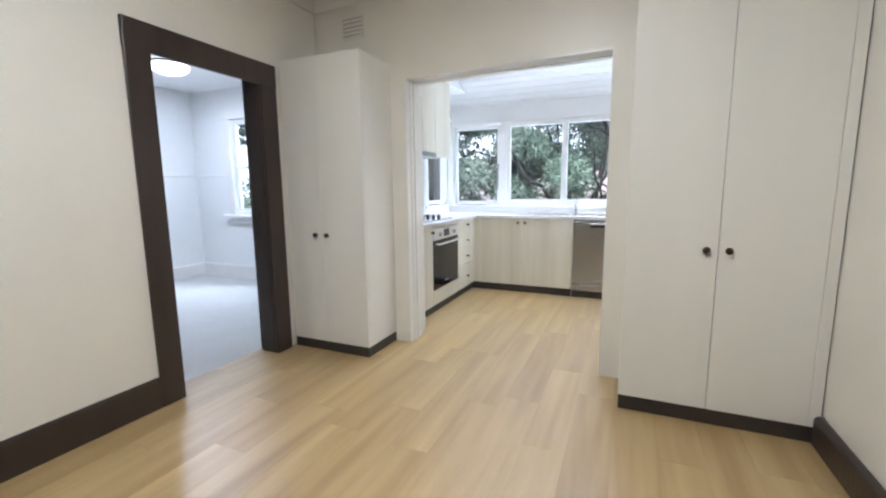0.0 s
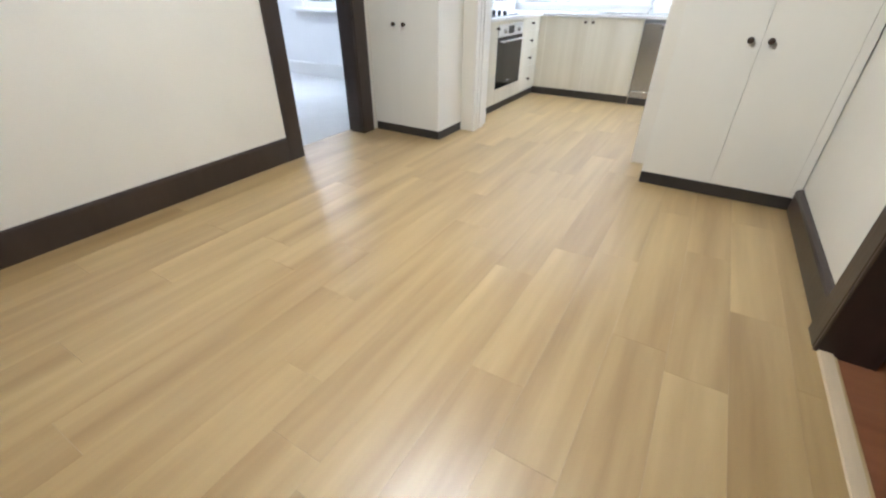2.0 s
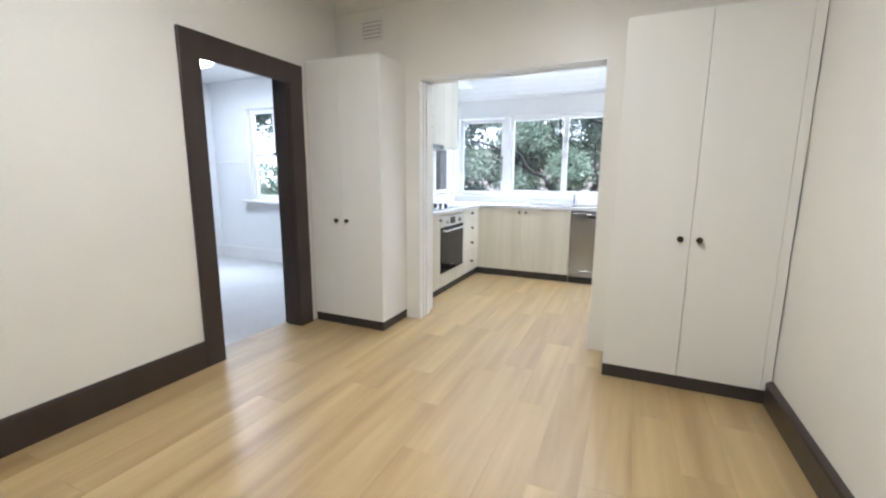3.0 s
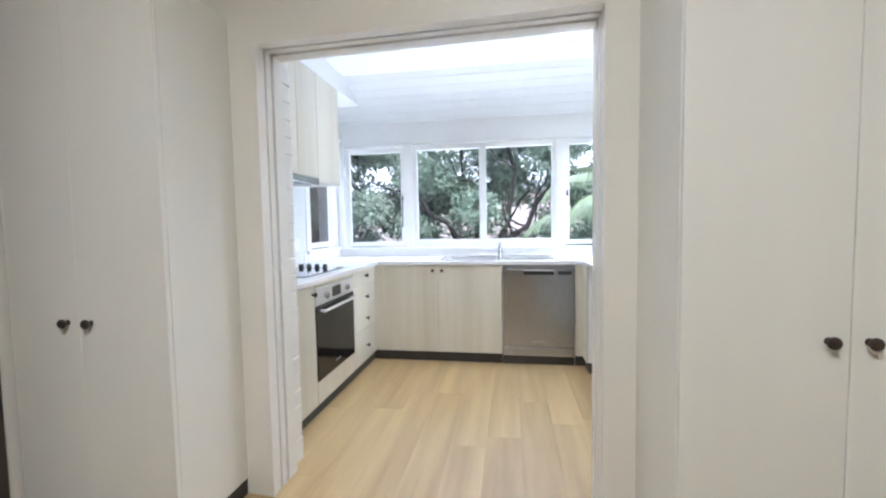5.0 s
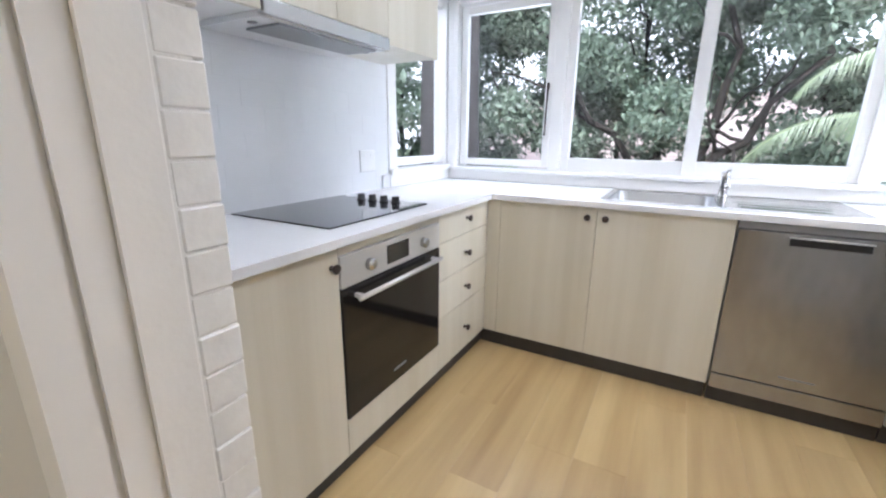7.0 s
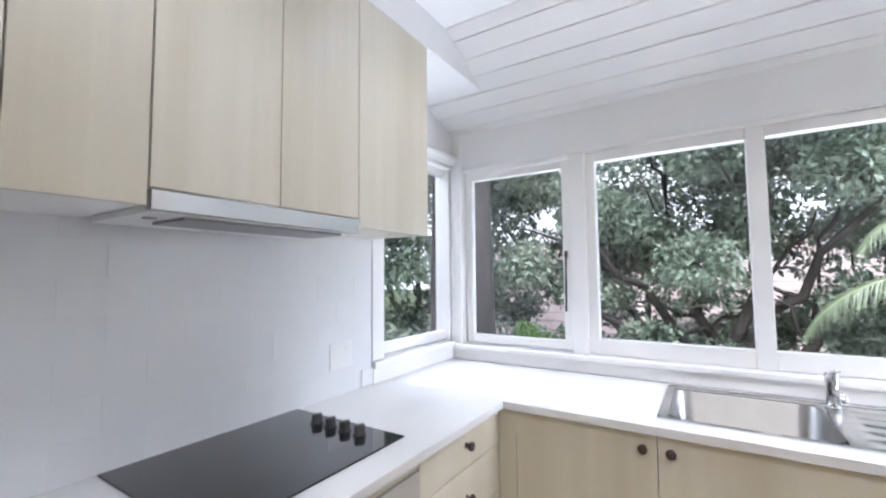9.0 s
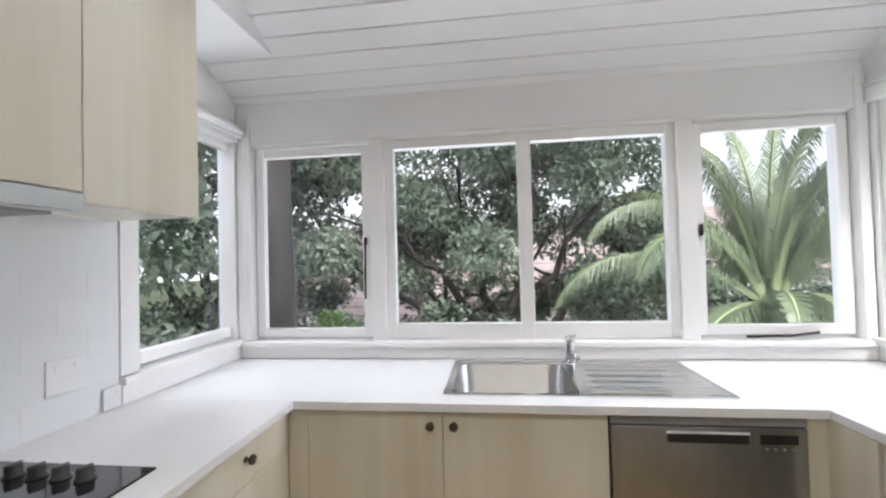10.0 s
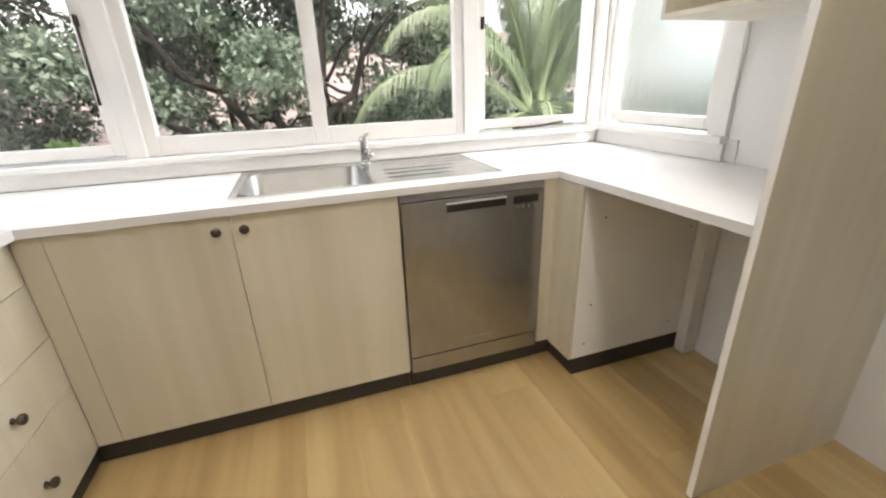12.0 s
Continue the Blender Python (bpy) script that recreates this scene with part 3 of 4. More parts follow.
for a, b, z0, z1 in ((-1.779, -1.227, 1.012, 1.94), (0.471, 1.060, 1.018, 1.945)):
    s = part("sash", box(a - 0.045, a, GY - 0.02, GY + 0.02, z0 - 0.05, z1 + 0.05, bevel=0.005), GLOSS, win, "hinged white sash")
    frame_rect(s, "y", GY, a, b, z0, z1, 0.046, 0.042)
    pane(s, "y", GY, a, b, z0, z1)
for a, b in ((-1.05, -0.409), (-0.342, 0.303)):
    pane(win, "y", GY, a, b, 1.033, 1.95)
for n, s in (("mullion", (-0.410, -0.341, 5.44, 5.50, 0.955, 2.0)), ("bar", (-1.10, -1.049, 5.445, 5.50, 0.955, 2.0)), ("bar", (0.302, 0.345, 5.445, 5.50, 0.955, 2.0)),
             ("bottom_bar", (-1.05, -0.41, 5.445, 5.50, 0.955, 1.034)), ("bottom_bar", (-0.341, 0.303, 5.445, 5.50, 0.955, 1.034)),
             ("top_bar", (-1.05, -0.41, 5.445, 5.50, 1.949, 2.0)), ("top_bar", (-0.341, 0.303, 5.445, 5.50, 1.949, 2.0))):
    part(n, box(*s, bevel=0.004), GLOSS, win)


def stay(parent, points, r=0.004):
    part("casement_stay", tube(points, r, 6), BRONZE, parent, "dark metal casement stay", smooth=True)


stay(win, [(-1.205, 5.43, 1.47), (-1.205, 5.42, 1.30), (-1.208, 5.425, 1.17)], 0.006)
part("catch", box(-1.212, -1.199, 5.424, 5.45, 1.45, 1.49, bevel=0.004), BRONZE, win, "dark metal catch")
part("catch", box(0.442, 0.455, 5.424, 5.45, 1.445, 1.50, bevel=0.004), BRONZE, win, "dark metal catch")
stay(win, [(0.62, 5.42, 0.968), (0.80, 5.41, 0.975), (0.93, 5.425, 0.985)], 0.007)

win = thing("window_2", (-1.966, 5.1, 0.95), "white painted side casement window with roller blind", "window", kind="structure")
frame_rect(win, "x", -1.966, 4.817, 5.39, 1.03, 1.98, 0.05, 0.05)
pane(win, "x", -1.966, 4.817, 5.39, 1.03, 1.98)
for n, s in (("window_sill", (-2.0, -1.872, 4.68, 5.395, 0.938, 0.968)), ("upstand", (-1.908, -1.885, 4.68, 5.39, 0.867, 0.938)), ("architrave", (-1.91, -1.893, 4.682, 4.765, 0.97, 2.06)), ("head", (-1.91, -1.893, 4.682, 5.40, 2.02, 2.09)), ("reveal", (-1.966, -1.91, 5.39, 5.42, 0.968, 2.03))):
    part(n, box(*s, bevel=0.003), GLOSS, win)
stay(win, [(-1.93, 5.405, 1.47), (-1.915, 5.40, 1.30), (-1.925, 5.405, 1.12)])
part("catch", box(-1.94, -1.915, 5.395, 5.412, 1.42, 1.48, bevel=0.003), BRONZE, win, "dark metal catch")
root = thing("roller_blind", (-1.875, 5.03, 2.06), "rolled-up white roller blind above the side window", "blind")
part("roll", tube([(-1.868, 4.665, 2.075), (-1.868, 5.392, 2.075)], 0.022, 20), WHITEPL, root, smooth=True)
part("bracket", box(-1.893, -1.845, 5.394, 5.402, 2.045, 2.105, bevel=0.003), WHITEPL, root)
part("bottom_rail", box(-1.872, -1.862, 4.68, 5.385, 2.035, 2.05, bevel=0.003), WHITEPL, root)
part("chain", tube([(-1.862, 5.395, 2.05), (-1.860, 5.396, 1.6), (-1.862, 5.395, 1.15)], 0.0025, 5), WHITEPL, root)

win = thing("window_3", (1.2, 5.03, 0.95), "white side window with patterned obscure glass", "window", kind="structure")
frame_rect(win, "x", 1.2, 4.735, 5.325, 1.033, 1.967, 0.05, 0.05)
pane(win, "x", 1.2, 4.735, 5.325, 1.033, 1.967, FROST)
for n, s in (("window_sill", (1.118, 1.25, 4.60, 5.395, 0.938, 0.968)), ("upstand", (1.138, 1.158, 4.60, 5.39, 0.867, 0.938)), ("architrave", (1.142, 1.16, 4.605, 4.69, 0.97, 2.06)), ("head", (1.142, 1.16, 4.605, 5.40, 2.02, 2.09)), ("head_bead", (1.132, 1.16, 4.605, 5.40, 2.09, 2.105)), ("reveal", (1.16, 1.2, 5.375, 5.42, 0.968, 2.02))):
    part(n, box(*s, bevel=0.003), GLOSS, win)

# ---------------------------------------------------------------- kitchen base units
FX, FY = -1.302, 4.772       # faces of the left and the back run
KH, CT, CB = 0.062, 0.866, 0.838
FL = KL + 0.012


def base_door(root, axis, a, b, z0, z1, face, at=None, name="door", mat=LAM):
    g = 0.001
    s = (face - 0.018, face, a + g, b - g, z0, z1) if axis == "x" else (a + g, b - g, face, face + 0.018, z0, z1)
    d = part(name, box(*s, bevel=0.0015), mat, root)
    if at:
        knob(d, at, "X" if axis == "x" else "-Y", 0.0155)
    return d


root = thing("base_cabinet", (-1.6, 3.33, 0), "pale woodgrain base cupboard beside the oven", "cabinet", "kitchen base cabinets")
part("body", box(FL, FX - 0.019, 3.165, 3.603, KH, CB - 0.002), CARCASS, root)
part("kickboard", box(-1.347, -1.331, 3.165, 3.603, FZ, KH), KICK, root)
base_door(root, "x", 3.228, 3.603, KH + 0.003, CB - 0.004, FX, (FX, 3.572, 0.772))
part("filler", box(FX - 0.018, FX, 3.165, 3.224, KH + 0.003, CB - 0.004, bevel=0.0015), LAM, root)
root = thing("oven_cabinet", (-1.6, 3.92, 0), "pale woodgrain cabinet that holds the oven", "cabinet", "kitchen base cabinets")
part("side_panel", box(FL, FX - 0.019, 3.604, 3.612, KH, CB - 0.002), CARCASS, root)
part("side_panel", box(FL, FX - 0.019, 4.222, 4.230, KH, CB - 0.002), CARCASS, root)
part("base_panel", box(FL, FX - 0.019, 3.612, 4.222, KH, 0.205), CARCASS, root)
part("kickboard", box(-1.347, -1.331, 3.604, 4.23, FZ, KH), KICK, root)
base_door(root, "x", 3.604, 4.23, KH + 0.003, 0.208, FX, None, "lower_panel")
base_door(root, "x", 3.604, 4.23, 0.803, CB - 0.004, FX, None, "upper_strip")
# oven
root = thing("oven", (-1.6, 3.917, 0.21), "built-in black glass oven with steel control panel", "oven")
part("body", box(-1.86, FX - 0.02, 3.614, 4.22, 0.212, 0.80), GREY, root)
ctl = part("control_panel", box(FX - 0.02, FX + 0.006, 3.606, 4.226, 0.692, 0.80, bevel=0.002), STEEL_H, root, "brushed steel control panel")
part("display", box(FX + 0.0055, FX + 0.0075, 3.845, 3.985, 0.712, 0.782, bevel=0.001), BLACKGLASS, ctl, "black display")
for y in (3.745, 4.09):
    part("dial", lathe([(0.021, 0), (0.021, 0.016), (0.018, 0.02), (0.004, 0.021)], (FX + 0.006, y, 0.742), "X", 24), STEEL_F, ctl, "steel dial", smooth=True)
door = part("oven_door", box(FX - 0.02, FX + 0.006, 3.606, 4.226, 0.212, 0.688, bevel=0.003), OVENGLASS, root, "black glass oven door")
part("vent_gap", box(FX - 0.02, FX + 0.002, 3.61, 4.222, 0.6885, 0.6915), BLACK, root)
hnd = part("handle", tube([(FX + 0.042, 3.648, 0.655), (FX + 0.042, 4.184, 0.655)], 0.009, 14), STEEL_H, door, "steel bar handle", smooth=True)
for y in (3.67, 4.16):
    part("handle_bracket", box(FX + 0.005, FX + 0.042, y - 0.008, y + 0.008, 0.648, 0.662, bevel=0.002), STEEL_H, door)
part("maker_mark", box(FX + 0.006, FX + 0.0066, 3.87, 3.955, 0.262, 0.272), GREY, door, "small grey maker's mark")
# drawers
root = thing("drawer_cabinet", (-1.6, 4.49, 0), "pale woodgrain four-drawer cabinet in the corner", "cabinet", "kitchen base cabinets")
part("body", box(FL, FX - 0.019, 4.231, 5.39, KH, CB - 0.002), CARCASS, root)
part("kickboard", box(-1.347, -1.331, 4.231, 4.847, FZ, KH), KICK, root)
for z0, z1, k in ((0.700, CB - 0.004, 0.775), (0.520, 0.697, 0.600), (0.335, 0.517, 0.419), (KH + 0.003, 0.332, 0.19)):
    base_door(root, "x", 4.231, 4.7705, z0, z1, FX, (FX, 4.508, k), "drawer_front")
# sink cabinet
root = thing("sink_cabinet", (-0.74, 5.08, 0), "pale woodgrain double-door cabinet under the sink", "cabinet", "kitchen base cabinets")
part("side_panel", box(-1.226, -1.21, FY + 0.019, 5.39, KH, CB - 0.002), CARCASS, root)
part("side_panel", box(-0.198, -0.182, FY + 0.019, 5.39, KH, CB - 0.002), CARCASS, root)
part("base_panel", box(-1.21, -0.198, FY + 0.019, 5.39, KH, KH + 0.016), CARCASS, root)
part("kickboard", box(-1.331, -0.18, 4.796, 4.811, FZ, KH), KICK, root)
part("corner_filler", box(FX - 0.001, -1.228, FY, FY + 0.018, KH + 0.003, CB - 0.004, bevel=0.0015), LAM, root)
base_door(root, "y", -1.227, -0.733, KH + 0.003, CB - 0.004, FY, (-0.775, FY, 0.788))
base_door(root, "y", -0.733, -0.1755, KH + 0.003, CB - 0.004, FY, (-0.692, FY, 0.788))
# dishwasher
root = thing("dishwasher", (0.13, 5.06, 0), "stainless steel dishwasher under the benchtop", "dishwasher")
DX0, DX1, DY = -0.173, 0.427, 4.762
part("body", box(DX0 + 0.003, DX1 - 0.003, DY + 0.03, 5.37, 0.06, 0.834), GREY, root)
door = part("dishwasher_door", box(DX0 + 0.003, DX1 - 0.003, DY, DY + 0.03, 0.135, 0.803, bevel=0.004, seg=3), STEEL, root, "brushed stainless steel door")
part("top_trim", box(DX0 + 0.002, DX1 - 0.002, DY + 0.006, DY + 0.05, 0.806, 0.835, bevel=0.002), GREY, root, "grey plastic top trim")
part("handle_recess", box(0.005, 0.250, DY - 0.0025, DY + 0.004, 0.752, 0.782, bevel=0.0012), BLACK, door, "dark recessed handle")
part("handle_lip", box(0.002, 0.253, DY - 0.008, DY + 0.002, 0.782, 0.788, bevel=0.002), STEEL_H, door)
part("control_display", box(0.285, 0.395, DY - 0.0018, DY + 0.004, 0.752, 0.782, bevel=0.0008), BLACK, door, "dark control display")
for i in range(4):
    part("button", lathe([(0.004, 0), (0.004, 0.002), (0.002, 0.0025)], (0.302 + i * 0.026, DY, 0.738), "-Y", 10), GREY, door)
part("maker_mark", box(0.07, 0.19, DY - 0.0006, DY + 0.002, 0.178, 0.184), GREY, door, "small grey maker's mark")
part("kick_panel", box(DX0 + 0.004, DX1 - 0.004, DY + 0.006, DY + 0.03, 0.055, 0.128, bevel=0.003), STEEL, root, "steel lower panel")
part("plinth", box(DX0 + 0.004, DX1 - 0.004, DY + 0.031, DY + 0.046, FZ, 0.0545), KICK, root)
# corner unit beside the dishwasher
root = thing("corner_cabinet", (0.8, 5.0, 0), "corner base unit with white end panel facing an empty appliance space", "cabinet", "kitchen base cabinets")
part("body", box(0.502, KR - 0.004, 4.618, 5.39, KH, CB - 0.002), CARCASS, root)
part("filler", box(0.430, 0.486, FY, FY + 0.018, KH + 0.003, CB - 0.004, bevel=0.0015), LAM, root)
part("side_filler", box(0.486, 0.501, 4.60, FY + 0.018, KH + 0.003, CB - 0.004, bevel=0.0015), LAM, root)
endp = part("end_panel", box(0.502, KR - 0.003, 4.60, 4.617, KH + 0.003, CB - 0.003, bevel=0.001), CARCASS, root, "white melamine end panel with screw holes")
# screw holes as raised black dots; the shade inside is put into colour
for x, z in ((0.60, 0.70), (0.575, 0.32), (0.95, 0.70), (1.05, 0.60), (0.56, 0.13), (1.02, 0.14)):
    part("screw_hole", lathe([(0.004, 0), (0.004, 0.0012), (0.002, 0.0013)], (x, 4.60, z), "-Y", 8), BLACK, endp)
part("kickboard", box(0.43, 0.512, 4.796, 4.811, FZ, KH), KICK, root)
part("kickboard", box(0.512, 0.527, 4.619, 4.811, FZ, KH), KICK, root)
part("kickboard", box(0.512, KR - 0.004, 4.604, 4.6185, FZ, KH), KICK, root)
structure("pipe_cover", box(1.085, KR - 0.001, 4.545, 4.598, FZ, CB - 0.003, bevel=0.004), GLOSS, "white painted cover strip in the corner of the appliance space", "trim")

# benchtop: one continuous stone top, left, back and right, with a cut for the sink
SX0, SX1, SY0, SY1 = -0.735, 0.272, 4.845, 5.335
top = thing("benchtop", (-0.4, 5.1, CB), "white stone benchtop round three sides of the kitchen", "benchtop")
part("left_slab", box(KL + 0.001, -1.273, 3.163, 4.7548, CB, CT, bevel=0.0008), STONE, top)
part("right_slab", prism([(0.483, 4.7548), (0.506, 3.987), (KR - 0.001, 3.987), (KR - 0.001, 4.7548)], "z", CB, CT), STONE, top)


def slab_with_hole(xs, ys, z0, z1):
    """One slab over xs[0]..xs[3], ys[0]..ys[3] with its middle cell cut out."""
    bm = bmesh.new()
    v = {(i, j, k): bm.verts.new((xs[i], ys[j], z)) for i in range(4) for j in range(4) for k, z in enumerate((z0, z1))}
    cells = [(i, j) for i in range(3) for j in range(3) if (i, j) != (1, 1)]
    for i, j in cells:
        for k in (0, 1):
            bm.faces.new([v[p] for p in ((i, j, k), (i + 1, j, k), (i + 1, j + 1, k), (i, j + 1, k))])
    for i, j in cells:
        for (di, dj), a, b in (((0, -1), (i, j), (i + 1, j)), ((0, 1), (i, j + 1), (i + 1, j + 1)), ((-1, 0), (i, j), (i, j + 1)), ((1, 0), (i + 1, j), (i + 1, j + 1))):
            if (i + di, j + dj) not in cells:
                bm.faces.new((v[(*a, 0)], v[(*b, 0)], v[(*b, 1)], v[(*a, 1)]))
    bmesh.ops.recalc_face_normals(bm, faces=bm.faces)
    return bm


part("back_slab", slab_with_hole((KL + 0.001, SX0 + 0.02, SX1 - 0.02, KR - 0.001), (4.755, SY0 + 0.02, SY1 - 0.02, 5.39), CB, CT), STONE, top)

# sink with bowl and drainer
def sink():
    root = thing("sink", (-0.23, 5.09, CT), "stainless steel sink with one bowl and a ribbed drainer", "sink")
    bx0, bx1, by0, by1 = SX0 + 0.026, -0.245, SY0 + 0.026, SY1 - 0.045
    bm = bmesh.new()
    z = CT + 0.004
    def ring(x0, x1, y0, y1, r, zz, n=6):
        out = []
        for cx, cy, a0 in ((x1 - r, y1 - r, 0), (x0 + r, y1 - r, 90), (x0 + r, y0 + r, 180), (x1 - r, y0 + r, 270)):
            for i in range(n + 1):
                a = radians(a0 + 90 * i / n)
                out.append(bm.verts.new((cx + r * math.cos(a), cy + r * math.sin(a), zz)))
        return out
    def bridge(A, B):
        for i in range(len(A)):
            bm.faces.new((A[i], A[(i + 1) % len(A)], B[(i + 1) % len(B)], B[i]))
    rings = [ring(bx0 - 0.004, bx1 + 0.004, by0 - 0.004, by1 + 0.004, 0.066, z), ring(bx0, bx1, by0, by1, 0.064, z - 0.006),
             ring(bx0 + 0.008, bx1 - 0.008, by0 + 0.008, by1 - 0.008, 0.06, z - 0.13), ring(bx0 + 0.03, bx1 - 0.03, by0 + 0.03, by1 - 0.03, 0.04, z - 0.155)]
    for a, b in zip(rings, rings[1:]):
        bridge(a, b)
    bm.faces.new(rings[-1])
    bmesh.ops.recalc_face_normals(bm, faces=bm.faces)
    for f in bm.faces:
        if f.normal.z < 0 and abs(f.normal.z) > 0.9:
            f.normal_flip()
    part("bowl", bm, SINKB, root, "deep rounded bowl", smooth=True)
    bm = bmesh.new()
    for a, b, c, d in ((SX0, bx0 - 0.002, SY0, SY1), (bx1 + 0.002, -0.205, SY0, SY1), (bx0 - 0.002, bx1 + 0.002, SY0, by0 - 0.002), (bx0 - 0.002, bx1 + 0.002, by1 + 0.002, SY1)):
        box(a, b, c, d, CT + 0.0005, z, bm=bm)
    part("flange", bm, SINKS, root)
    # drainer: ribbed sheet
    n = 60
    y0, y1 = SY0 + 0.03, SY1 - 0.05
    bm = bmesh.new()
    rows = []
    for i in range(n + 1):
        v = i / n
        y = SY0 + (SY1 - SY0) * v
        rib = 0.0
        if y0 < y < y1:
            rib = -0.0035 + 0.005 * max(0, math.cos(2 * math.pi * (y - y0) / ((y1 - y0) / 5)))
        rows.append([bm.verts.new((x, y, z + (rib if inner else 0))) for x, inner in ((-0.205, False), (-0.175, False), (-0.155, True), (SX1 - 0.05, True), (SX1 - 0.025, False), (SX1, False))])
    for a, b in zip(rows, rows[1:]):
        for k in range(5):
            bm.faces.new((a[k], a[k + 1], b[k + 1], b[k]))
    part("drainer", bm, SINKS, root, "ribbed drainer", smooth=True)
    for n_, s in (("rim", (SX0 - 0.002, SX1 + 0.002, SY0 - 0.004, SY0, CT, z + 0.003)), ("rim", (SX0 - 0.002, SX1 + 0.002, SY1, SY1 + 0.004, CT, z + 0.003)), ("rim", (SX0 - 0.004, SX0, SY0, SY1, CT, z + 0.003)), ("rim", (SX1, SX1 + 0.004, SY0, SY1, CT, z + 0.003))):
        part(n_, box(*s, bevel=0.0012), CHROME, root)
    cx, cy = (bx0 + bx1) / 2, (by0 + by1) / 2
    part("waste", lathe([(0.045, 0), (0.045, 0.003), (0.035, 0.002), (0.012, 0.004)], (cx, cy, z - 0.154), "Z", 24), CHROME, root, smooth=True)
    return root


sink()
root = thing("tap", (-0.205, 5.25, CT), "chrome mixer tap with a round lever head", "tap")
tx, ty = -0.205, 5.285
part("base_ring", lathe([(0.025, 0), (0.025, 0.006), (0.021, 0.01)], (tx, ty, CT + 0.004), "Z", 24), CHROME, root, smooth=True)
part("body", lathe([(0.020, 0.008), (0.019, 0.085), (0.021, 0.09), (0.0215, 0.118), (0.019, 0.126), (0.006, 0.129)], (tx, ty, CT + 0.004), "Z", 24), CHROME, root, smooth=True)
part("spout", tube([(tx, ty - 0.01, CT + 0.055), (tx + 0.002, ty - 0.06, CT + 0.072), (tx + 0.004, ty - 0.12, CT + 0.075), (tx + 0.004, ty - 0.15, CT + 0.066)], [0.012, 0.0115, 0.011, 0.0115], 14), CHROME, root, smooth=True)
part("lever", tube([(tx, ty, CT + 0.130), (tx + 0.004, ty - 0.02, CT + 0.136), (tx + 0.012, ty - 0.055, CT + 0.146)], [0.008, 0.006, 0.005], 10), CHROME, root, smooth=True)

# cooktop
root = thing("cooktop", (-1.63, 3.96, CT), "black glass electric cooktop with four knobs", "cooktop")
part("glass_top", box(-1.886, -1.380, 3.655, 4.262, CT, CT + 0.006, bevel=0.002), BLACKGLASS, root)
for x in (-1.70, -1.635, -1.57, -1.505):
    k = part("knob", lathe([(0.022, 0), (0.022, 0.004), (0.018, 0.006), (0.0175, 0.026), (0.015, 0.029), (0.004, 0.03)], (x, 4.195, CT + 0.006), "Z", 22), BLACK, root, "black plastic knob", smooth=True)
    part("grip", box(x - 0.004, x + 0.004, 4.177, 4.213, CT + 0.03, CT + 0.0365, bevel=0.002), BLACK, k)

# wall cupboards and slide-out hood on the left wall
UX, UB, UT = -1.552, 1.532, 2.346


def wall_door(root, a, b, z0, z1, face=UX, way=-1):
    g = 0.0015
    x0, x1 = (face - 0.018, face) if way < 0 else (face, face + 0.018)
    return part("door", box(x0, x1, a + g, b - g, z0, z1, bevel=0.0015), LAM, root)


for a, b, zb, doors in ((3.165, 3.612, UB - 0.012, ((3.165, 3.39), (3.39, 3.612))), (3.613, 4.236, 1.612, ((3.613, 3.932), (3.932, 4.236))), (4.237, 4.648, UB, ((4.237, 4.648),))):
    root = thing("wall_cupboard", (-1.73, (a + b) / 2, zb), "pale woodgrain wall cupboard under the bulkhead", "cabinet", "kitchen wall cupboards")
    part("body", box(FL, UX - 0.0195, a + 0.001, b - 0.001, zb, UT, bevel=0.001), LAM if b > 4.5 else CARCASS, root)
    for c, d in doors:
        wall_door(root, c, d, (1.558 if abs(a - 3.613) < 0.01 else zb - 0.002), UT)
root = thing("range_hood", (-1.7, 3.92, 1.51), "slide-out stainless steel range hood under the wall cupboards", "range hood")
part("front_strip", box(UX - 0.022, UX + 0.004, 3.616, 4.238, 1.509, 1.554, bevel=0.002), STEEL_F, root, "brushed steel front")
part("body", box(FL + 0.02, UX - 0.024, 3.62, 4.232, 1.506, 1.605), WHITEPL, root, "white metal body")
part("filter", box(-1.745, -1.585, 3.70, 4.19, 1.498, 1.506, bevel=0.002), STEEL_D, root, "ribbed metal filter")
for y in (3.66, 4.212):
    part("lamp_lens", lathe([(0.015, 0), (0.015, 0.003), (0.008, 0.004)], (-1.66, y, 1.506), "-Z", 16), STEEL_D, root, smooth=True)

# right side: shelf cupboard, tall panel, cupboard over the fridge space
root = thing("shelf_cupboard", (0.94, 4.29, 1.378), "pale woodgrain wall cupboard with an open niche below", "cabinet", "kitchen wall cupboards")
RX = 0.728
part("bottom_board", box(RX, KR - 0.002, 3.986, 4.597, 1.378, 1.394, bevel=0.001), LAM, root)
part("side_panel", box(RX, KR - 0.002, 4.581, 4.597, 1.3945, UT, bevel=0.001), LAM, root)
part("shelf_board", box(RX, KR - 0.002, 3.986, 4.580, 1.740, 1.758, bevel=0.001), LAM, root)
part("back_panel", box(KR - 0.02, KR - 0.002, 3.986, 4.580, 1.3945, 1.7395), LAM, root)
part("body", box(RX + 0.02, KR - 0.002, 3.986, 4.580, 1.7585, UT), CARCASS, root)
wall_door(root, 3.986, 4.272, 1.765, UT, RX, 1)
wall_door(root, 4.272, 4.598, 1.765, UT, RX, 1)
# no hole is cut: a black disc carries its shade
part("cable_hole", lathe([(0.03, 0), (0.03, 0.003), (0.024, 0.004)], (1.04, 4.36, 1.740), "-Z", 18), BLACK, root, "black disc for the shade of a cable hole", smooth=True)
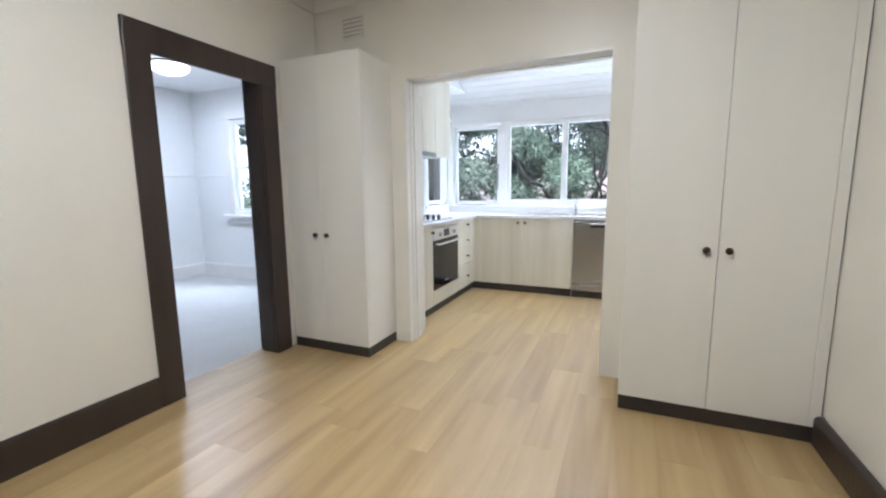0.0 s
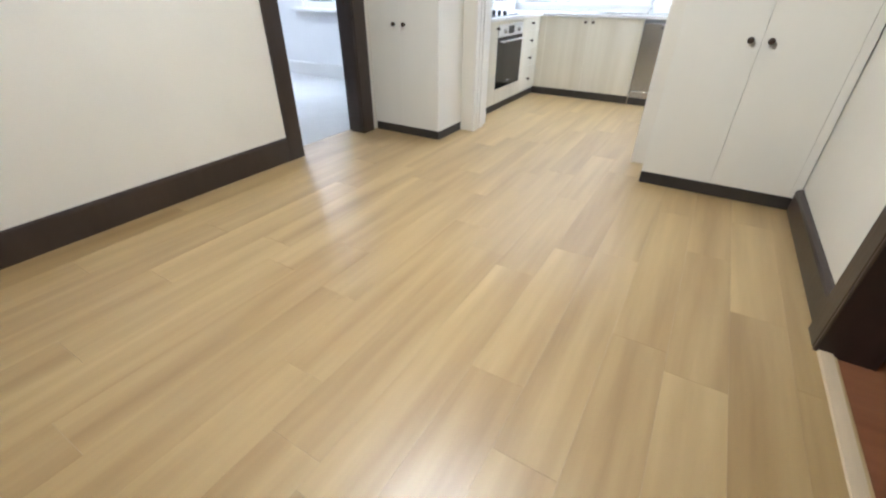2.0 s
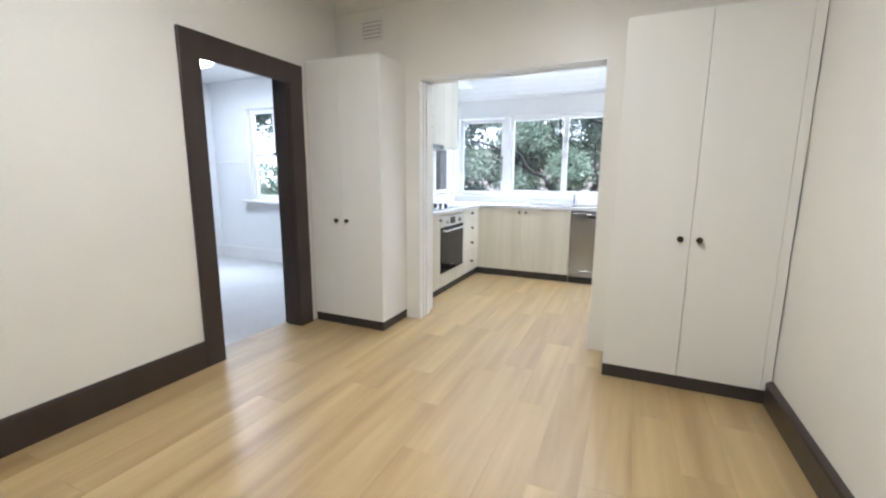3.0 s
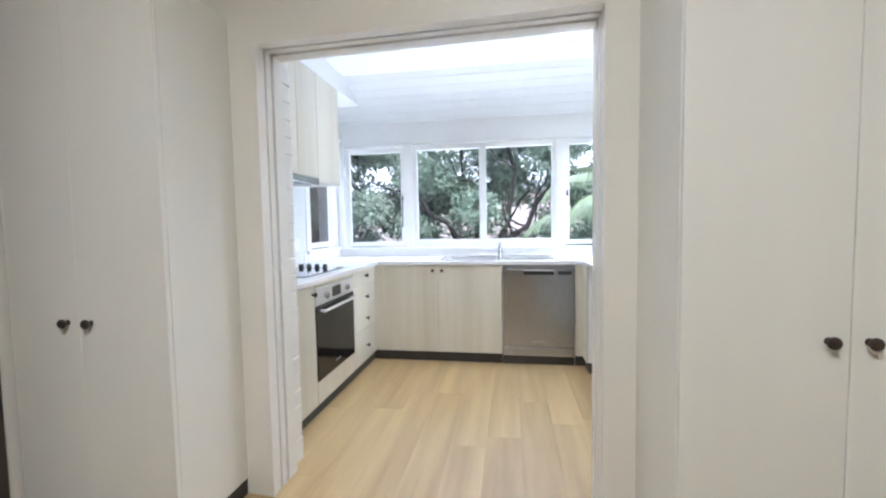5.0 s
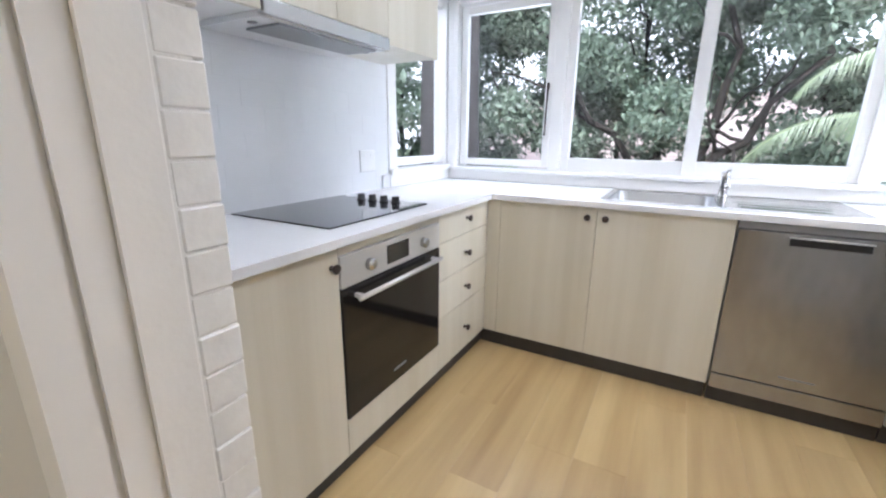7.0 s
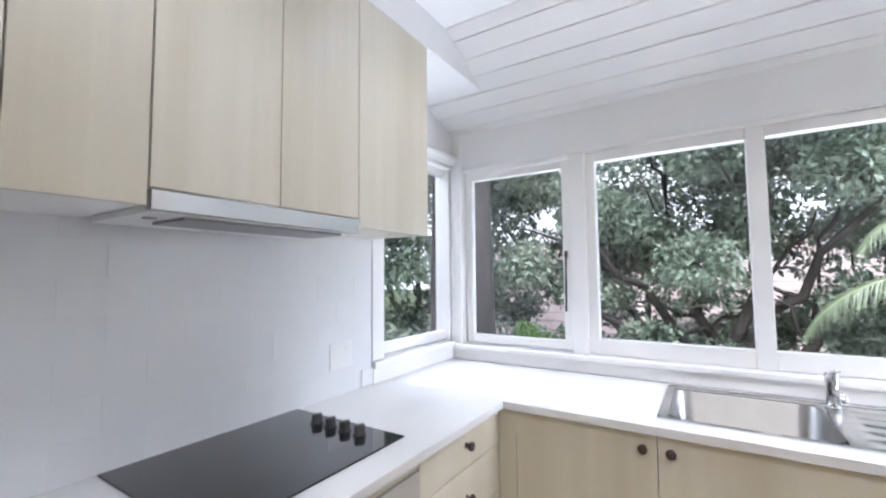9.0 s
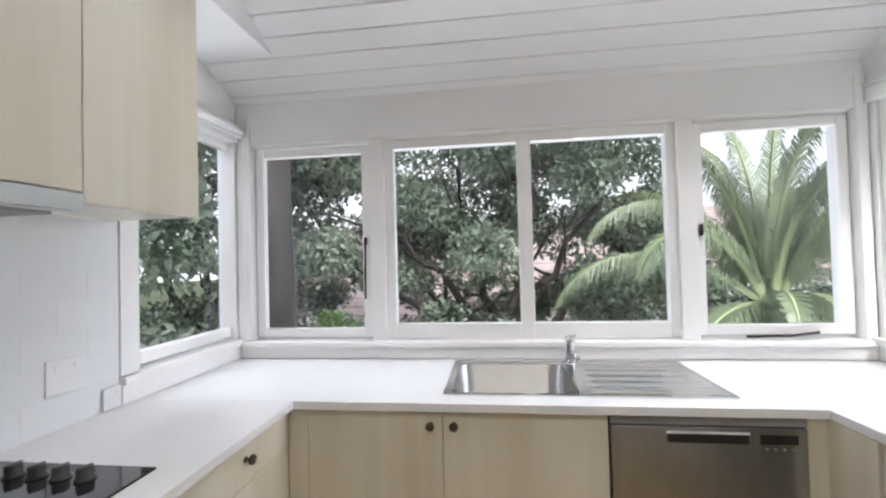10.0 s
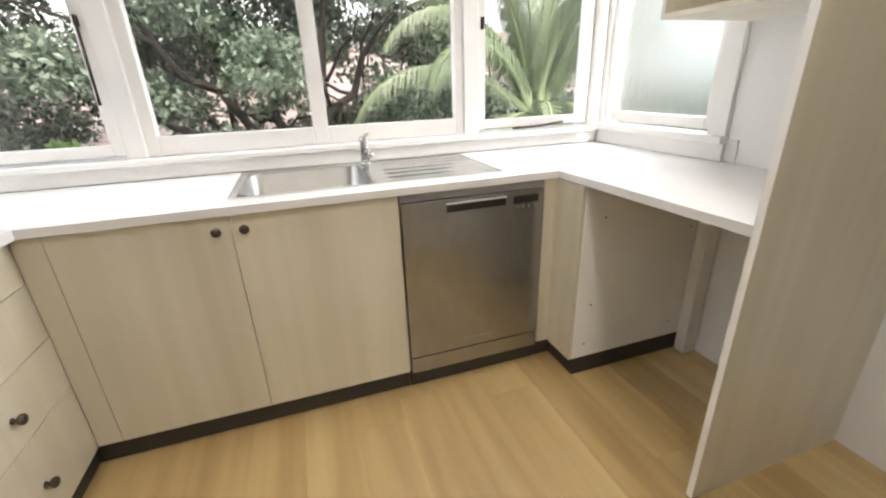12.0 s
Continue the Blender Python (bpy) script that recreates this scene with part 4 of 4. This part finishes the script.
root = thing("fridge_surround", (0.82, 3.975, 0), "pale woodgrain full-height end panel beside the fridge space", "cabinet side")
part("board", box(0.506, KR - 0.002, 3.965, 3.985, FZ, UT, bevel=0.001), LAM, root)
part("edge_strip", box(0.504, 0.5058, 3.9655, 3.9845, FZ, UT), CARCASS, root, "pale edging strip")
root = thing("overhead_cupboard", (0.82, 3.5, 1.775), "pale woodgrain cupboard above the fridge space", "cabinet", "kitchen wall cupboards")
part("body", box(0.52, KR - 0.002, 3.166, 3.964, 1.776, UT), LAM, root)
for a, b in ((3.166, 3.565), (3.565, 3.964)):
    wall_door(root, a, b, 1.774, UT, 0.50, 1)

# power points and small fittings
def socket(at, axis, w, h, label):
    x, y, z = at
    s = 1 if axis == "+x" else -1
    root = thing("power_point", at, label, "power point", "power points")
    x0, x1 = sorted((x, x + s * 0.007))
    pl = part("plate", box(x0, x1, y - w / 2, y + w / 2, z - h / 2, z + h / 2, bevel=0.003), WHITEPL, root)
    for dy in (-w / 4, w / 4):
        a, b = sorted((x + s * 0.0068, x + s * 0.0085))
        part("switch", box(a, b, y + dy - 0.006, y + dy + 0.006, z + h / 4 - 0.008, z + h / 4 + 0.008, bevel=0.001), WHITEPL, pl)
    for dy in (-w / 4, w / 4):
        a, b = sorted((x + s * 0.0069, x + s * 0.0072))
        part("slot", box(a, b, y + dy - 0.008, y + dy + 0.008, z - h / 4 - 0.002, z - h / 4 + 0.002), WHITEPL, pl)
    return root


socket((-1.893, 4.642, 0.907), "+x", 0.07, 0.075, "white power point above the benchtop by the side window")
socket((1.158, 4.575, 0.915), "-x", 0.05, 0.085, "white power point above the benchtop by the frosted window")
socket((-1.8995, 4.487, 1.03), "+x", 0.122, 0.112, "white double power point on the tiled splashback")
root = thing("power_plug", (-1.898, 3.33, 0.99), "black plug in a white power point beside the brick wall end", "plug")
part("plate", box(-1.9, -1.888, 3.27, 3.385, 0.965, 1.045, bevel=0.003), WHITEPL, root)
part("plug_body", box(-1.888, -1.845, 3.352, 3.396, 0.985, 1.042, bevel=0.008, seg=3), BLACK, root, "black moulded plug")


def downlight(x, y, power):
    root = thing("downlight", (x, y, HK), "small round recessed downlight, switched on; two of the five added as fill", "lamp", "kitchen downlights")
    part("trim_ring", lathe([(0.048, 0), (0.047, 0.004), (0.038, 0.005)], (x, y, HK), "-Z", 28), WHITEPL, root, smooth=True)
    part("lens", lathe([(0.037, 0.0052), (0.03, 0.0065), (0.01, 0.007)], (x, y, HK), "-Z", 28), BULB, root, "glowing lens", smooth=True)
    data = bpy.data.lights.new("downlight_beam", "SPOT")
    data.energy, data.color, data.spot_size, data.spot_blend, data.shadow_soft_size = power, (1.0, 0.98, 0.95), radians(125), 0.6, 0.035
    ob = new("downlight_beam", data)
    ob.matrix_world = look((x, y, HK - 0.02), (x, y + 0.001, 0))


# last two are unseen, added to light the left units and splashback
for x, y, power in ((-1.08, 4.51, 10), (0.37, 4.51, 14), (0.67, 4.51, 22), (-1.0, 3.6, 12), (0.1, 3.55, 38)):
    downlight(x, y, power)

# ---------------------------------------------------------------- outside
def leaf_cloud(name, centres, count, size, mat, parent, seed, aspect=0.45, droop=0.2):
    """Thousands of folded leaves scattered through overlapping clumps, joined in one mesh."""
    rng = np.random.default_rng(seed)
    c = np.array([[*p, r] for p, r in centres], dtype=float)
    w = c[:, 3] ** 2
    pick = rng.choice(len(c), count, p=w / w.sum())
    d = rng.normal(size=(count, 3))
    d /= np.linalg.norm(d, axis=1)[:, None]
    rad = rng.uniform(0.35, 1.06, count) ** 0.7
    pos = c[pick, :3] + d * (c[pick, 3] * rad)[:, None] * np.array([1, 1, 0.75])
    ax = rng.normal(size=(count, 3)) + d * 0.9
    ax[:, 2] -= droop
    ax /= np.linalg.norm(ax, axis=1)[:, None]
    up = rng.normal(size=(count, 3)) * 0.55 + np.array([0, 0, 1.0])
    side = np.cross(ax, up)
    side /= np.linalg.norm(side, axis=1)[:, None] + 1e-9
    nrm = np.cross(side, ax)
    L = size * rng.uniform(0.7, 1.3, count)[:, None]
    a = pos - ax * L * 0.5
    b = pos + side * L * aspect * 0.5 + nrm * L * 0.06
    e = pos + ax * L * 0.5
    f = pos - side * L * aspect * 0.5 + nrm * L * 0.06
    verts = np.stack([a, b, e, f], axis=1).reshape(-1, 3) - np.array(ORIGIN[parent])
    i = np.arange(count) * 4
    faces = np.concatenate([np.stack([i, i + 1, i + 2], 1), np.stack([i, i + 2, i + 3], 1)])
    me = bpy.data.meshes.new(name)
    me.from_pydata(verts.tolist(), [], faces.tolist())
    me.materials.append(mat)
    ob = new(name, me)
    ob.parent = parent
    ORIGIN[ob] = ORIGIN[parent]
    return ob


def limb_path(a, b, rng, wob, n=7):
    a, b = Vector(a), Vector(b)
    out = []
    for i in range(n):
        t = i / (n - 1)
        p = a.lerp(b, t)
        if 0 < i < n - 1:
            p += Vector((rng.uniform(-wob, wob), rng.uniform(-wob, wob), rng.uniform(-wob, wob)))
        out.append(p)
    return out


def tree(name, base, label, limbs, crown, leaves, leaf_size, seed, mat=LEAF, trunk_r=0.22, split_z=0.2, aspect=0.45):
    rng = random.Random(seed)
    root = thing(name, base, label, "tree", "garden trees")
    fork = Vector((base[0], base[1], split_z))
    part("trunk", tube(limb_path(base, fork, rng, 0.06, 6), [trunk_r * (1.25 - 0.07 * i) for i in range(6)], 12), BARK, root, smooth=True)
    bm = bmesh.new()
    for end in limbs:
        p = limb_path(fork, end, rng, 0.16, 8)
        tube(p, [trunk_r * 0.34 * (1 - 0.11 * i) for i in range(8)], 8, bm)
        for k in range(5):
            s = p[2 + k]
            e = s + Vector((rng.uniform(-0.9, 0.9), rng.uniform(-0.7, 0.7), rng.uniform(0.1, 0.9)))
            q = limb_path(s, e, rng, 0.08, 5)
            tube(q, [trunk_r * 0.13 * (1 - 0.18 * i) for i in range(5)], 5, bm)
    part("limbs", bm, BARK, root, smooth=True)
    leaf_cloud("crown", crown, leaves, leaf_size, mat, root, seed, aspect)
    return root


def crown_of(seed, n, lo, hi, r):
    rng = random.Random(seed)
    return [((rng.uniform(lo[0], hi[0]), rng.uniform(lo[1], hi[1]), rng.uniform(lo[2], hi[2])), rng.uniform(*r)) for _ in range(n)]


tree("broadleaf_tree", (-0.35, 8.6, -3.5), "large dense broadleaf evergreen tree with dark limbs", [(-2.2, 8.3, 2.5), (-1.2, 9.2, 3.3), (0.0, 8.7, 3.6), (1.0, 8.4, 2.7), (-3.0, 8.8, 1.6), (1.5, 9.0, 1.9)],
     crown_of(3, 128, (-3.6, 8.0, -0.6), (1.75, 10.0, 4.4), (0.26, 0.52)), 104000, 0.078, 5, trunk_r=0.2, split_z=0.1, aspect=0.5)
tree("broadleaf_tree", (-5.2, 9.4, -3.5), "dense broadleaf evergreen tree beyond the side window", [(-6.4, 9.0, 2.6), (-5.0, 9.8, 3.4), (-4.0, 9.2, 2.4)],
     crown_of(4, 70, (-8.6, 7.0, -1.4), (-3.3, 10.2, 3.8), (0.45, 0.85)), 30000, 0.15, 6, trunk_r=0.2)
tree("broadleaf_tree", (4.6, 13.0, -3.5), "broadleaf tree further back behind the palm", [(3.6, 12.6, 1.4), (5.4, 13.4, 2.0), (2.9, 13.0, 0.8)],
     crown_of(7, 40, (0.8, 11.4, -2.4), (6.5, 14.2, 1.2), (0.6, 1.1)), 14000, 0.17, 8, trunk_r=0.2)
tree("broadleaf_tree", (-1.6, 12.4, -3.5), "broadleaf tree in the second row of the garden", [(-3.2, 12.2, 2.4), (-1.4, 12.8, 3.4), (0.4, 12.4, 2.6)],
     crown_of(9, 52, (-5.0, 11.6, 1.6), (2.0, 13.4, 5.4), (0.5, 0.85)), 17000, 0.15, 14, trunk_r=0.2)
root = thing("shrub", (-2.0, 6.85, -3.5), "light yellow-green shrub below the window", "shrub", "garden shrubs")
part("stem", tube([(-2.0, 6.85, -3.5), (-1.98, 6.87, -1.5), (-2.0, 6.85, 0.8)], [0.06, 0.045, 0.012], 8), BARK, root)
leaf_cloud("foliage", [((-2.0, 6.85, 0.86), 0.11), ((-1.9, 6.95, 0.72), 0.16), ((-2.1, 6.95, 0.66), 0.16), ((-1.95, 6.9, 0.5), 0.24)], 900, 0.07, LEAF_LT, root, 11)
root = thing("shrub", (4.9, 6.6, -3.5), "tall green hedge outside the frosted window", "shrub", "garden shrubs")
part("stem", tube([(4.9, 6.6, -3.5), (4.9, 6.6, -1.5), (4.95, 6.5, 0.2)], [0.08, 0.06, 0.03], 8), BARK, root)
leaf_cloud("foliage", crown_of(15, 30, (3.3, 4.6, -1.2), (4.8, 10.0, 1.2), (0.4, 0.7)), 13000, 0.13, LEAF, root, 16)


def big_trunk():
    """A thick, slightly leaning trunk with uneven bark close to the window."""
    root = thing("tree_trunk", (-2.62, 6.9, -3.5), "massive dark grey-brown tree trunk close outside the window", "tree", "garden trees")
    bm = bmesh.new()
    seg, n = 28, 30
    rings = []
    for i in range(n + 1):
        z = -3.5 + 8.5 * i / n
        r = 0.395 - 0.016 * (z + 3.5)
        cx, cy = -2.66 - 0.02 * z, 6.9
        ring = []
        for k in range(seg):
            a = 2 * math.pi * k / seg
            rr = r * (1 + 0.07 * noise.noise(Vector((math.cos(a) * 1.4, math.sin(a) * 1.4, z * 0.7))) + 0.03 * noise.noise(Vector((math.cos(a) * 5, math.sin(a) * 5, z * 2))))
            ring.append(bm.verts.new((cx + rr * math.cos(a), cy + rr * math.sin(a), z)))
        rings.append(ring)
    for A, B in zip(rings, rings[1:]):
        for k in range(seg):
            bm.faces.new((A[k], A[(k + 1) % seg], B[(k + 1) % seg], B[k]))
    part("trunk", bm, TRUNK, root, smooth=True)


big_trunk()


def palm(base, top, seed, fronds=22):
    """Palm with stout pale midribs that rise from the crown, arch over and carry hanging leaflets."""
    rng = random.Random(seed)
    root = thing("palm_tree", base, "feathery green palm with pale arching midribs outside the window", "palm")
    n = 12
    part("trunk", tube([Vector(base).lerp(Vector(top), i / n) for i in range(n + 1)], [0.17 + 0.02 * (i % 2) for i in range(n + 1)], 12), BARK, root, smooth=True)
    # heading, lift, length, bend of the fronds that stand clear of the crown
    clear = ((3.28, 0.64, 2.35, 2.0), (3.3, 1.15, 2.3, 2.5), (-1.9, 0.55, 1.0, 2.6), (-1.35, 0.5, 0.95, 2.7), (1.9, 1.45, 2.0, 0.9), (-2.5, 0.1, 1.4, 1.2),
             (-1.6, 1.5, 1.9, 1.1), (-0.7, 1.25, 2.0, 2.6), (3.3, 1.38, 1.9, 0.9), (-1.5, 1.62, 1.9, 0.4), (1.6, 1.5, 2.0, 0.6), (-0.2, 1.4, 2.1, 1.8), (-2.7, 1.0, 2.0, 2.6), (2.4, 1.2, 2.1, 1.6))
    for k in range(fronds):
        az = -1.1 + 2.9 * ((k * 0.381966) % 1.0) + rng.uniform(-0.2, 0.2)
        lift, length, bend = rng.uniform(1.0, 1.5), rng.uniform(1.5, 2.1), rng.uniform(1.3, 2.6)
        if k < len(clear):
            az, lift, length, bend = clear[k]
        d = Vector((math.cos(az), math.sin(az), 0))
        pts = []
        m = 16
        p, ang = Vector(top) + d * 0.06, lift
        for i in range(m + 1):
            pts.append(p.copy())
            p = p + (d * math.cos(ang) + Vector((0, 0, math.sin(ang)))) * (length / m)
            ang -= bend * (0.25 + 1.5 * i / m) / m
        rib = part("frond", tube(pts, [0.034 * (1 - 0.055 * i) for i in range(m + 1)], 7), PALM_RIB, root, smooth=True)
        bm = bmesh.new()
        s = d.cross(Vector((0, 0, 1)))
        for i in range(20, 180):
            t = i / 180 * m
            j = min(int(t), m - 1)
            q = pts[j].lerp(pts[j + 1], t - j)
            along = (pts[j + 1] - pts[j]).normalized()
            ll = (0.34 * math.sin(math.pi * min(1.0, 0.15 + 0.80 * i / 180)) + 0.05) * rng.uniform(0.85, 1.1)
            for sgn in (-1, 1):
                out = s * sgn * rng.uniform(0.45, 0.65) + along * 0.5
                mid = q + out * ll * 0.5 + Vector((0, 0, 0.05 * ll))
                tip = q + out * ll * 0.86 - Vector((0, 0, rng.uniform(0.3, 0.8) * ll))
                w = along * 0.0065
                a, b, c, e = bm.verts.new(q - w), bm.verts.new(q + w), bm.verts.new(mid + w), bm.verts.new(mid - w)
                f = bm.verts.new(tip)
                bm.faces.new((a, b, c, e))
                bm.faces.new((e, c, f))
        part("leaflets", bm, PALM, rib)
    return root


palm((2.1, 7.7, -3.5), (2.1, 7.7, 0.85), 21, 30)

# far roofs
def roof_house(x0, x1, y0, y1, eave, ridge):
    root = thing("house", ((x0 + x1) / 2, (y0 + y1) / 2, -3.5), "neighbouring house with a terracotta tiled roof", "house")
    part("walls", box(x0 + 0.4, x1 - 0.4, y0 + 0.4, y1 - 0.4, -3.5, eave), RENDERED, root)
    roof = part("roof", prism([(y0, eave), (y1, eave), ((y0 + y1) / 2, ridge)], "x", x0, x1), TERRA, root)
    ym = (y0 + y1) / 2
    rows = 14
    bm = bmesh.new()
    for r in range(rows):
        ya, yb = y0 + (ym - y0) * r / rows - 0.03, y0 + (ym - y0) * (r + 1) / rows
        za, zb = eave + (ridge - eave) * r / rows, eave + (ridge - eave) * (r + 1) / rows
        prism([(ya, za + 0.02), (yb, zb + 0.02), (yb, zb + 0.05), (ya, za + 0.07)], "x", x0, x1, bm)
    part("tile_courses", bm, TERRA, roof)
    for x in (x0 + 1.6, (x0 + x1) / 2, x1 - 2.4):
        w = part("window", box(x, x + 1.0, y0 + 0.36, y0 + 0.41, eave - 1.9, eave - 0.6, bevel=0.01), GLOSS, root)
        part("window_pane", box(x + 0.07, x + 0.93, y0 + 0.35, y0 + 0.365, eave - 1.83, eave - 0.67), BLACKGLASS, w)
    return root


roof_house(-9, 3.4, 16, 25, -1.0, 2.6)
roof_house(4.2, 14, 21, 30, 0.6, 3.6)

# ---------------------------------------------------------------- pieces: tiles, bricks, planks
def shared_box(name, sx, sy, sz, bevel, mat):
    bm = box(-sx / 2, sx / 2, -sy / 2, sy / 2, -sz / 2, sz / 2, bevel=bevel, seg=1)
    me = bpy.data.meshes.new(name)
    bm.to_mesh(me)
    bm.free()
    me.materials.append(mat)
    return me


def piece(name, me, at, parent):
    ob = new(name, me)
    ob.parent = parent
    ob.location = Vector(at) - ORIGIN[parent]
    return ob


# splashback of white tiles, brick bond
spl = structure("splashback", box(KL, KL + 0.0105, 3.163, 4.68, CT, 1.535), GROUT, "white tiled splashback behind the cooktop", "splashback")
TW, TH = 0.20, 0.10
cache = {}
z, row = CT + 0.001, 0
while z < 1.52:
    h = min(TH, 1.53 - z)
    y = 3.163 - (row % 2) * TW / 2
    while y < 4.679:
        a, b = max(y, 3.163), min(y + TW, 4.679)
        if b - a > 0.01:
            key = (round(b - a, 3), round(h, 3))
            if key not in cache:
                cache[key] = shared_box("tile", 0.008, key[0] - 0.0003, key[1] - 0.0003, 0.0002, TILE)
            piece("tile", cache[key], (KL + 0.0075, (a + b) / 2, z + h / 2), spl)
        y += TW
    z += TH
    row += 1

# painted brick ends of the wall on both sides of the kitchen opening
for nm, xf, s in (("brick_pier_west", -1.183, -1), ("brick_pier_east", 0.262, 1)):
    x0, x1 = sorted((xf + s * 0.003, xf + s * 0.24))
    pier = structure(nm, box(x0, x1, 2.972, 3.157, FZ, HK), MORTAR, "cream painted brick end of the wall", "wall")
    me = shared_box("brick", 0.095, 0.088, 0.0825, 0.004, BRICKP)
    z = -0.0615
    i = 0
    while z < HK - 0.08:
        dx = 0.0015 * math.sin(i * 2.3)
        piece("brick", me, (xf + s * 0.0475 + dx, 3.134 + 0.0015 * math.sin(i * 1.7), z + 0.0406), pier)
        z += 0.0845
        i += 1
structure("render_coat_west", box(-1.205, -1.177, 3.04, 3.084, FZ, 2.0, bevel=0.004), FRAME_CREAM, "cream painted render beside the brick end of the wall", "wall")
structure("render_coat_east", box(0.2585, 0.30, 2.96, 3.142, FZ, 2.0, bevel=0.004), FRAME_CREAM, "cream painted render over the brick end of the wall", "wall")
structure("lintel", box(-1.183, 0.272, 3.0, 3.158, 2.06, HK), BRICKP, "cream painted wall over the kitchen opening", "wall")
structure("wall_kitchen_south_west", box(KL, -1.425, 2.971, 3.16, -0.05, HK), WALL_WHITE, "white painted kitchen wall", "wall")
structure("wall_kitchen_south_east", box(0.515, KR, 2.971, 3.16, -0.05, HK), WALL_WHITE, "white painted kitchen wall", "wall")

# oak planks, laid along the walk
PW = 0.19
floor = structure("floor", box(XL - 0.10, XR + 0.0, YB + 0.001, YB + 0.05, FZ - 0.02, FZ - 0.016), OAK_GAP, "honey oak plank floor running into the kitchen", "floor")
rng = random.Random(12)
cache = {}
x = XL - 0.174
while x < XR + 0.015:
    w = min(PW, XR + 0.018 - x)
    y = YB - rng.uniform(0.0, 1.2)
    while y < 5.45:
        ln = 1.22 if rng.random() < 0.75 else 0.9
        a, b = max(y, YB), min(y + ln, 5.45)
        if b - a > 0.05:
            key = (round(w, 3), round(b - a, 3))
            if key not in cache:
                cache[key] = shared_box("plank", key[0] - 0.0003, key[1] - 0.0003, 0.012, 0.0004, OAK)
            plank = piece("plank", cache[key], (x + w / 2, (a + b) / 2, FALL * ((a + b) / 2 - 1.0) - 0.006), floor)
            plank.rotation_euler.x = math.atan(FALL)
        y += ln
    x += PW
